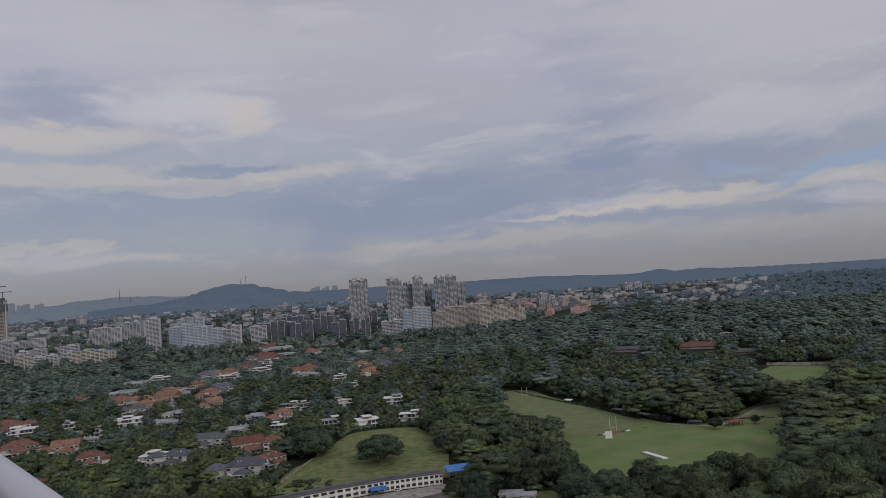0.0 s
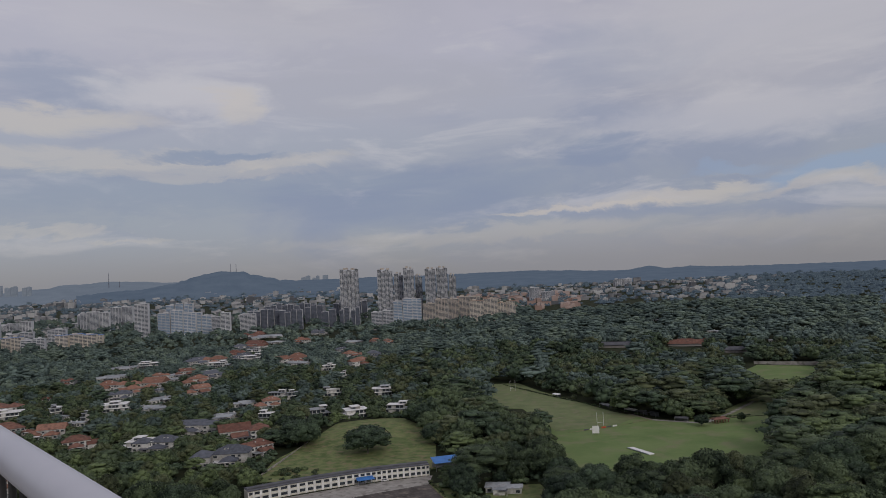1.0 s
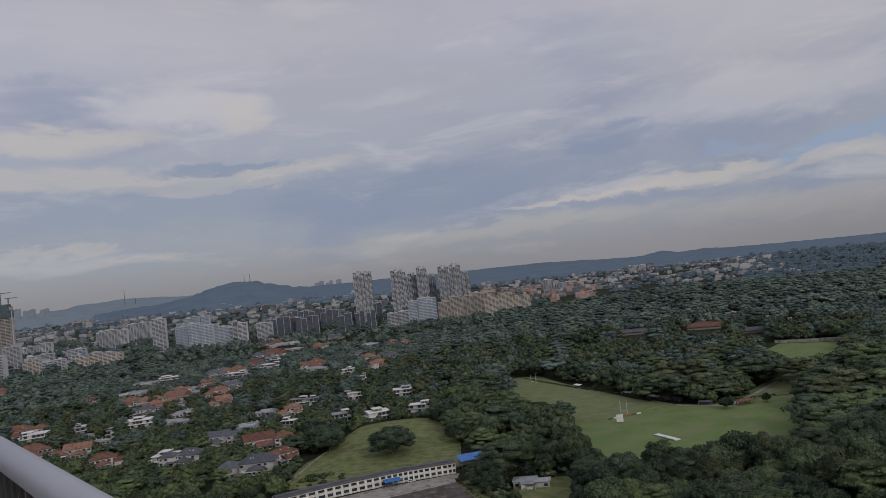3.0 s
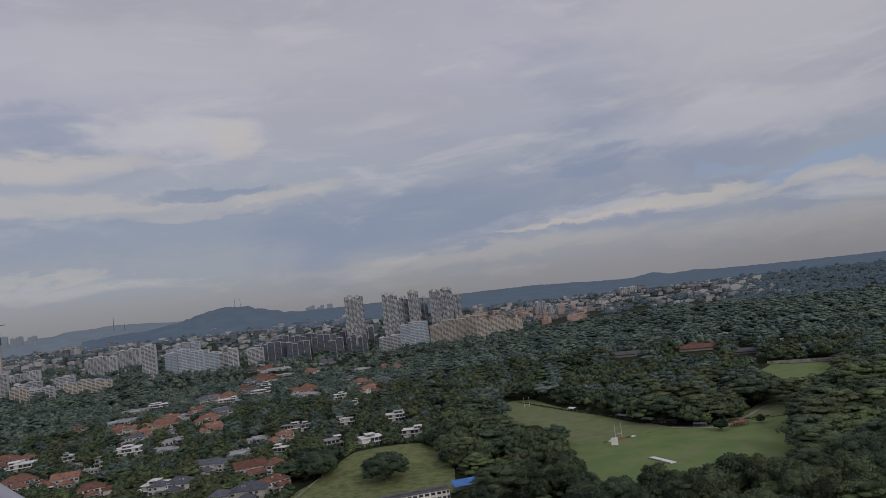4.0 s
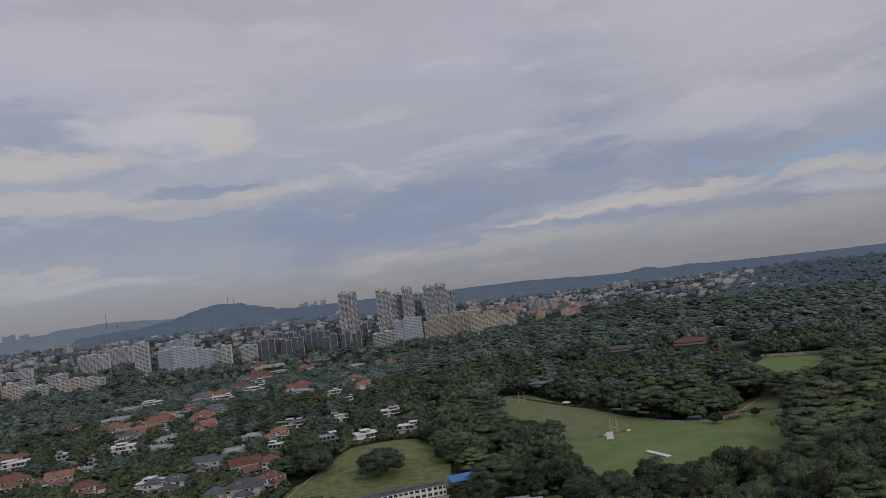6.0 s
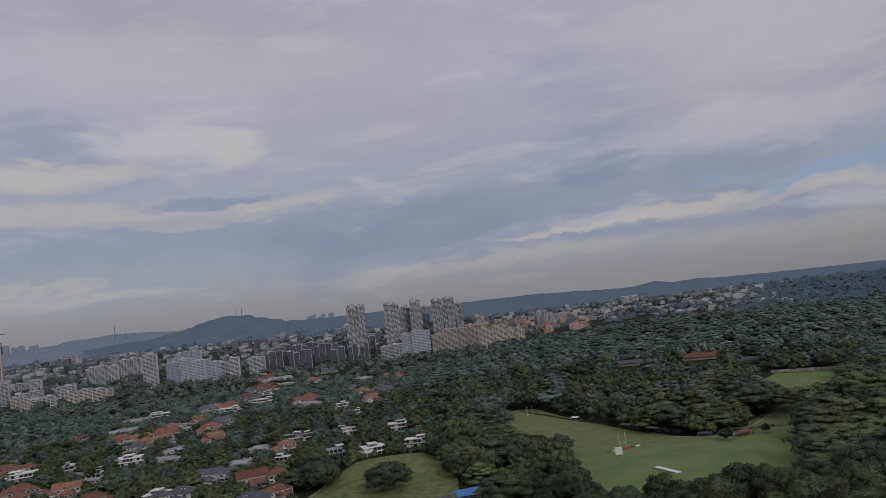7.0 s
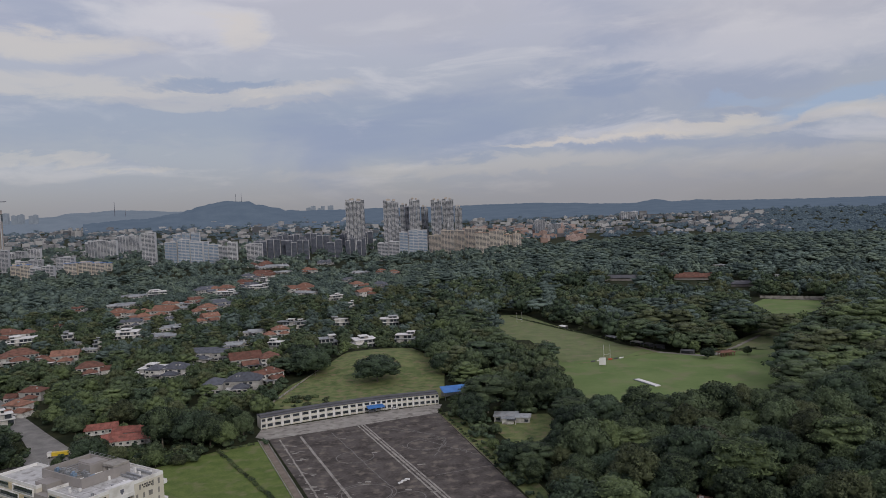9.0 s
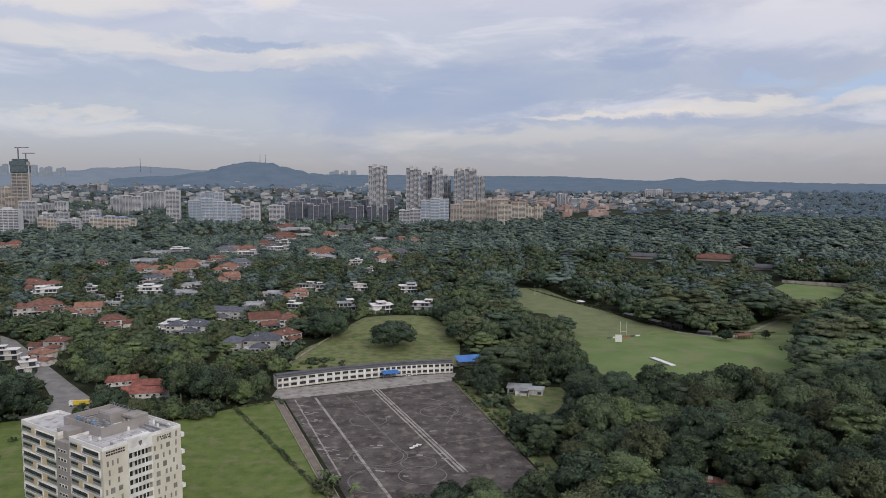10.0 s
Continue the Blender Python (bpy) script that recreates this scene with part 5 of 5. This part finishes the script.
def quick_mesh(name, verts, tris, material):
    """A smooth-shaded mesh from arrays of corner points and triangles."""
    me = bpy.data.meshes.new(name)
    me.vertices.add(len(verts))
    me.vertices.foreach_set("co", np.asarray(verts, np.float32).ravel())
    me.loops.add(len(tris) * 3)
    me.loops.foreach_set("vertex_index", np.asarray(tris, np.int32).ravel())
    me.polygons.add(len(tris))
    me.polygons.foreach_set("loop_start", (np.arange(len(tris)) * 3).astype(np.int32))
    me.polygons.foreach_set("use_smooth", np.ones(len(tris), bool))
    me.materials.append(material)
    me.update(calc_edges=True)
    return me


def trunk_shape(centres, height, thick):
    s = Shape()
    fork = height * 0.34
    s.tube((0, 0, -.5), (0.1, 0, fork), thick, thick * 0.7, 7)
    for x, y, z, r in centres[:7]:
        mid = (x * .45, y * .45, fork + (z - fork) * .55)
        s.tube((0.1, 0, fork - .3), mid, thick * .5, thick * .3, 5)
        s.tube(mid, (x, y, z), thick * .3, thick * .1, 4)
    return s


KINDS = []   # near trees: crown mesh, trunk mesh, words
NEAR_TONES = (LEAF, LEAF_DARK, LEAF_LIGHT, LEAF, LEAF_OLIVE, LEAF_DARK, LEAF_RUST, LEAF)
for k in range(8):
    rad, ht = (8.6, 9.6, 7.4, 9.0, 8.0, 10.2, 9.6, 7.0)[k], (15, 17, 14, 18, 17, 16.5, 16, 16)[k]
    v, t, centres = tree_mesh(100 + k, rad, ht, 24 + k % 3 * 6, 3700, 0.64, False, (0.8, 0.75, 0.9, 0.8, 0.95, 0.75, 0.7, 1.0)[k])
    KINDS.append((quick_mesh("crown", v, t, NEAR_TONES[k]), trunk_shape(centres, ht, 0.36).mesh("trunk", BARK),
                  "broad-leaved tree with a rusty brown-green crown" if k == 6 else "broad-leaved tree with a dense rounded green crown", "tree"))
for k in range(3):
    rad, ht = (11.5, 10.0, 13.0)[k], (16, 17.5, 17)[k]
    v, t, centres = tree_mesh(130 + k, rad, ht, 34, 3700, 0.62, True)
    KINDS.append((quick_mesh("crown", v, t, (LEAF, LEAF_LIGHT, LEAF)[k]), trunk_shape(centres, ht, 0.4).mesh("trunk", BARK), "spreading tree with flat layered green foliage", "tree"))
ROUND_KINDS = 8


def plant(kind, x, y, size, turn, group="trees of the near woods", tall=1.0):
    crown_mesh, trunk_mesh, words, category = KINDS[kind]
    t = thing("tree", words, category, Matrix.Translation((x, y, ground_z(x, y) - .1)) @ Matrix.Rotation(turn, 4, "Z") @ Matrix.Diagonal((size, size, size * tall, 1)), group)
    part("trunk", trunk_mesh, BARK, t)
    part("crown", crown_mesh, LEAF, t)
    return t


HALLS = [(361, 985, 50), (269, 1003, 44), (395, 915, 30)]
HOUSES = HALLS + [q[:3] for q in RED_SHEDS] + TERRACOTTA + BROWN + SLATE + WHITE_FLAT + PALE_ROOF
OPEN = [LOT, LAWN, KNOLL, FIELD, SMALL_PITCH, CLEARING, VISTA, FORECOURT]
ROAD_LINE = [(-188, 352), (-195, 382), (-219, 414), (-314, 527), (-349, 557)]


def segment_gap(x, y, a, b):
    dx, dy = b[0] - a[0], b[1] - a[1]
    k = min(max(((x - a[0]) * dx + (y - a[1]) * dy) / (dx * dx + dy * dy), 0), 1)
    return math.hypot(x - a[0] - k * dx, y - a[1] - k * dy)


# open ground, outlined to fit the camera's view, that crowns must not hide from the terrace
IN_SIGHT = [KNOLL_SEEN, LOT_SEEN, FIELD_SEEN, CLEARING_SEEN, PITCH_SEEN, LANE_SEEN, ROAD_SEEN]
SIGHT_BOXES = [(min(p[0] for p in o), max(p[0] for p in o), min(p[1] for p in o), max(p[1] for p in o), o) for o in IN_SIGHT]


def hides_open_ground(x, y, radius):
    """Whether a crown of that radius would stand before the open ground."""
    tall = min(radius * 2.1, 27)
    reach = 115 / (115 - tall * .97)
    d = math.hypot(x, y)
    sx, sy = y / d * radius * .7, -x / d * radius * .7
    for k in range(8):
        u = 1 + (reach - 1) * k / 7
        for side in (-1, 0, 1):
            qx, qy = x * u + sx * side, y * u + sy * side
            for x0, x1, y0, y1, o in SIGHT_BOXES:
                if x0 < qx < x1 and y0 < qy < y1 and inside(qx, qy, o):
                    return True
    return False


def free(x, y, radius):
    """Whether a tree of that crown radius may stand here."""
    for outline in OPEN:
        for ox, oy in ((0, 0), (radius * .28, 0), (-radius * .28, 0), (0, radius * .28), (0, -radius * .28)):
            if inside(x + ox, y + oy, outline):
                return False
    for i in range(len(ROAD_LINE) - 1):
        if segment_gap(x, y, ROAD_LINE[i], ROAD_LINE[i + 1]) < 5 + radius * .7:
            return False
    for i in range(len(ARC) - 1):
        if segment_gap(x, y - 4, ARC[i], ARC[i + 1]) < 5.5 + radius:
            return False
    # Trees on the camera's side are kept off so each house shows.
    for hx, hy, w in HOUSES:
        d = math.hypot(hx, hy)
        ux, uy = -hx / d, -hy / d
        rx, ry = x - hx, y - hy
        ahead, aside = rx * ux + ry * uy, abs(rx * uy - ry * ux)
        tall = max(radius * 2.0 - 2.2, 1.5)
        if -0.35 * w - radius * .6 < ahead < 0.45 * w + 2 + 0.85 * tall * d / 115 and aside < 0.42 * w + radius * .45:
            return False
    if -20 < x - 18 < 22 and 425 < y < 470:
        return False
    if hides_open_ground(x, y, radius):
        return False
    return True


def in_town(x, y):
    """The gardens among the houses, where trees stand looser and lower."""
    return x < 12 and 400 < y < 1500 and x > -520


woods = {"close": [], "mid": [], "far": []}
near_count = 0
spot = random.Random(21)


def stand(px, py, town):
    """Sets one tree of the woods or gardens at this spot, if it is free."""
    global near_count
    d = math.hypot(px, py)
    size = spot.choice((spot.uniform(.62, .95), spot.uniform(.9, 1.4))) if not town else spot.choice((spot.uniform(.36, .6), spot.uniform(.55, .95)))
    turn, style = spot.uniform(0, 6.28), spot.random()
    # trees thinned to fit the camera's view, so the town in the middle distance shows
    if (-1150 < px < -620 and 1560 < py < 1790 or -620 < px < 300 and 1700 < py < 2000 and spot.random() < .6) and spot.random() < .8:
        return
    if (py > 1750 and px > 320) or (d > 1450 and px < 620 and spot.random() < .25):
        return
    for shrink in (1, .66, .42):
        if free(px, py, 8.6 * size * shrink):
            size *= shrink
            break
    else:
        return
    # flat layered crowns stand on the rise beside the field and on the ridge
    layered = style < (.82 if (px > 190 and 380 < py < 760) or (px > 150 and py > 1100) else .16)
    kind = ROUND_KINDS + int(style * 1000) % 3 if layered else int(style * 1000) % ROUND_KINDS
    if kind == 6 and spot.random() < .85:
        kind = 0
    if d < 470 and near_count < 290:
        plant(kind, px, py, size, turn)
        near_count += 1
    elif d < 660:
        woods["close"].append((px, py, size, turn, kind))
    elif d < 1050:
        woods["mid"].append((px, py, size, turn, kind))
    else:
        woods["far"].append((px, py, size, turn, kind))


y = 222.0
while y < 2500:
    step = 13 if y < 470 else 13.5 if y < 900 else 17 if y < 1500 else 23
    half = y * (0.66 if y < 900 else 0.62) + 20
    x = -half
    while x < half:
        px, py = x + spot.uniform(-.42, .42) * step, y + spot.uniform(-.42, .42) * step
        x += step
        if not in_town(px, py):
            stand(px, py, False)
    y += step
y = 400.0
while y < 1500:
    x = -520.0
    while x < 12:
        px, py = x + spot.uniform(-4.5, 4.5), y + spot.uniform(-4.5, 4.5)
        x += 10.5
        if in_town(px, py) and px > -.68 * py:
            stand(px, py, True)
    y += 10.5
for x, y, size, kind in ((203, 528, .5, 5), (233, 530, .42, 7), (-34, 503, 1.6, 5), (-88, 545, 1.5, 5), (-80, 530, 1.15, 1), (-97, 558, 1.15, 1), (8, 545, 1.0, 3), (4, 575, .95, 1), (12, 520, .95, 5), (-208, 352, 1.15, 1), (-214, 362, .9, 3)):
    plant(kind, x, y, size, x, tall=0.72 if size > 1.2 else 1.0)


def grow(name, spots, templates, tones, label):
    """Many trees in one mesh; each takes one of the leaf tones. The last two templates are the layered ones."""
    vs, ts, tm, base = [], [], [], 0
    for x, y, size, turn, kind in spots:
        v, t, _ = templates[kind % (len(templates) - 2)] if kind < ROUND_KINDS else templates[-1 - kind % 2]
        c, s = math.cos(turn) * size, math.sin(turn) * size
        z = ground_z(x, y) - .3
        vs.append(np.stack([v[:, 0] * c - v[:, 1] * s + x, v[:, 0] * s + v[:, 1] * c + y, v[:, 2] * size + z], 1))
        ts.append(t + base)
        tm.append(np.full(len(t), int(turn * 1000) % len(tones)))
        base += len(v)
    me = quick_mesh(name, np.concatenate(vs), np.concatenate(ts), tones[0])
    for tone in tones[1:]:
        me.materials.append(tone)
    me.polygons.foreach_set("material_index", np.concatenate(tm).astype(np.int32))
    tagged(new(name, me), label, "woods", "", "stuff")


def variety(seed, radii_heights, blobs, leaves, leaf, wide=11.5):
    kinds = [tree_mesh(seed + k, r, h, blobs, leaves, leaf) for k, (r, h) in enumerate(radii_heights)]
    return kinds + [tree_mesh(seed + 20 + k, wide, 16.5, blobs + 6, leaves, leaf, True) for k in range(2)]


SIZES = ((8.6, 15), (9.6, 17), (7.4, 14), (9.2, 18), (8.2, 16))
grow("woods", woods["close"], variety(200, SIZES, 14, 640, 1.0), [LEAF, LEAF_DARK, LEAF_OLIVE, LEAF, LEAF_LIGHT], "dense green tropical trees between houses and fields")
grow("woods", woods["mid"], variety(240, SIZES, 9, 230, 1.2), [LEAF, LEAF_DARK, LEAF_OLIVE, LEAF_HAZE_TINT], "dense green tropical woods behind the fields")
grow("far_woods", woods["far"], variety(300, ((8.6, 14), (9.6, 16), (8, 15)), 5, 52, 1.75, 13), [LEAF_HAZE_TINT, LEAF_HAZE_TINT_DARK, LEAF_HAZE_TINT_LIGHT], "wooded ridge and tree belt far off with haze in the leaf colour")
clumps = []
for _ in range(1500):
    t, d = spot.uniform(-.58, .58), spot.uniform(2250, 3500)
    clumps.append((d * math.sin(t), d * math.cos(t), spot.uniform(0.7, 1.35), spot.uniform(0, 6), spot.randint(0, 8)))
for _ in range(900):
    t, d = spot.uniform(.4, .62), spot.uniform(1900, 3400)
    clumps.append((d * math.sin(t), d * math.cos(t), spot.uniform(.8, 1.4), spot.uniform(0, 6), spot.randint(0, 8)))
for _ in range(800):
    t, d = spot.uniform(-.58, -.02), spot.uniform(3450, 4300)
    clumps.append((d * math.sin(t), d * math.cos(t), spot.uniform(.8, 1.5), spot.uniform(0, 6), spot.randint(0, 8)))
grow("far_clumps", clumps, variety(360, ((10, 9), (12, 8), (9, 9)), 4, 26, 2.4), [LEAF_HAZE_GLOW], "clumps of trees among the far town")

# bushes, hedges and palms
bush_kinds = [tree_mesh(400 + k, 2.6, 2.8, 8, 200, 0.5) for k in range(3)]
hedge_spots = []
for a, b, gap in (((-106, 370), (-47, 270), 2.6), ((-102, 372), (-88, 379), 2.2), ((6, 425), (33, 318), 4.5), ((90, 782), (126, 694), 2.5), ((126, 694), (178, 580), 2.2), ((206, 558), (250, 545), 2.6)):
    d = math.hypot(b[0] - a[0], b[1] - a[1])
    for i in range(int(d / gap)):
        k = i * gap / d
        hedge_spots.append((a[0] + (b[0] - a[0]) * k + spot.uniform(-.5, .5), a[1] + (b[1] - a[1]) * k, spot.uniform(.32, .6), spot.uniform(0, 6), 0))
for x0, x1, y0, y1, n, s0, s1 in ((-160, -112, 352, 372, 46, .9, 1.6), (-48, -40, 262, 280, 9, .8, 1.5), (-100, 8, 446, 452, 26, .5, 1.0), (-92, -60, 452, 470, 14, .6, 1.2), (-130, -104, 205, 226, 12, 1, 1.8), (-215, -165, 300, 330, 8, .6, 1.2)):
    for _ in range(n):
        hedge_spots.append((spot.uniform(x0, x1), spot.uniform(y0, y1), spot.uniform(s0, s1), spot.uniform(0, 6), spot.randint(0, 2)))
grow("hedge_shrubs", hedge_spots, bush_kinds + bush_kinds[:2], [LEAF_LIGHT, LEAF, LEAF_OLIVE], "rough green hedge and shrubs along the lawn and yard")

low_kinds = [tree_mesh(450 + k, 2.8, 3.2, 2, 34, 1.0) for k in range(3)]
low_spots = []
for _ in range(9000):
    y = 225 + 340 * spot.random() ** 1.2
    x = spot.uniform(-.64, .64) * y
    if len(low_spots) < 2100 and free(x, y, 1.5) and not (in_town(x, y) and spot.random() < .4):
        low_spots.append((x, y, spot.uniform(.5, 1.5), spot.uniform(0, 6), spot.randint(0, 2)))
for _ in range(5200):
    y = 500 + 850 * spot.random() ** 1.3
    x = -spot.uniform(0, .64) * y
    if len(low_spots) < 3100 and free(x, y, 1.0):
        low_spots.append((x, y, spot.uniform(.7, 1.9), spot.uniform(0, 6), spot.randint(0, 2)))
grow("undergrowth", low_spots, low_kinds + low_kinds[:2], [LEAF, LEAF_DARK], "dark green undergrowth between the trees")


def palm(x, y, h, seed):
    r = random.Random(seed)
    p = thing("palm_tree", "palm with arching fronds on a slender trunk", "palm", pose(x, y, ground_z(x, y) - .2, 0, 0, r.uniform(0, 360)), "palms")
    part("trunk", Shape().tube((0, 0, 0), (.3, 0, h * .5), .2, .16, 7).tube((.3, 0, h * .5), (.2, .1, h), .16, .13, 7), BARK, p)
    for i in range(14):
        a, lift, length = i * 2.4, r.uniform(-.2, .9), r.uniform(2.6, 3.6)
        s = Shape()
        pts = []
        for k in range(7):
            u = k / 6 * length
            pts.append(Vector((.2 + u * math.cos(a) * .92, .1 + u * math.sin(a) * .92, h + lift * u - .22 * u * u)))
        side = Vector((-math.sin(a), math.cos(a), 0))
        for k in range(6):
            w0, w1 = .55 * math.sin(math.pi * (k + .3) / 7), .55 * math.sin(math.pi * (k + 1.3) / 7)
            for sg in (-1, 1):
                drop = Vector((0, 0, -.25))
                s.poly([pts[k], pts[k + 1], pts[k + 1] + side * sg * w1 + drop * w1, pts[k] + side * sg * w0 * .9 + drop * w0], [(0, 1, 2, 3)])
        part("frond", s, LEAF_LIGHT, p)


for i, (x, y, h) in enumerate(((-41, 268, 5.5), (-32, 259, 6), (-46, 277, 4.5), (175, 291, 11), (186, 300, 10), (68, 395, 8), (-112, 380, 6))):
    palm(x, y, h, i)
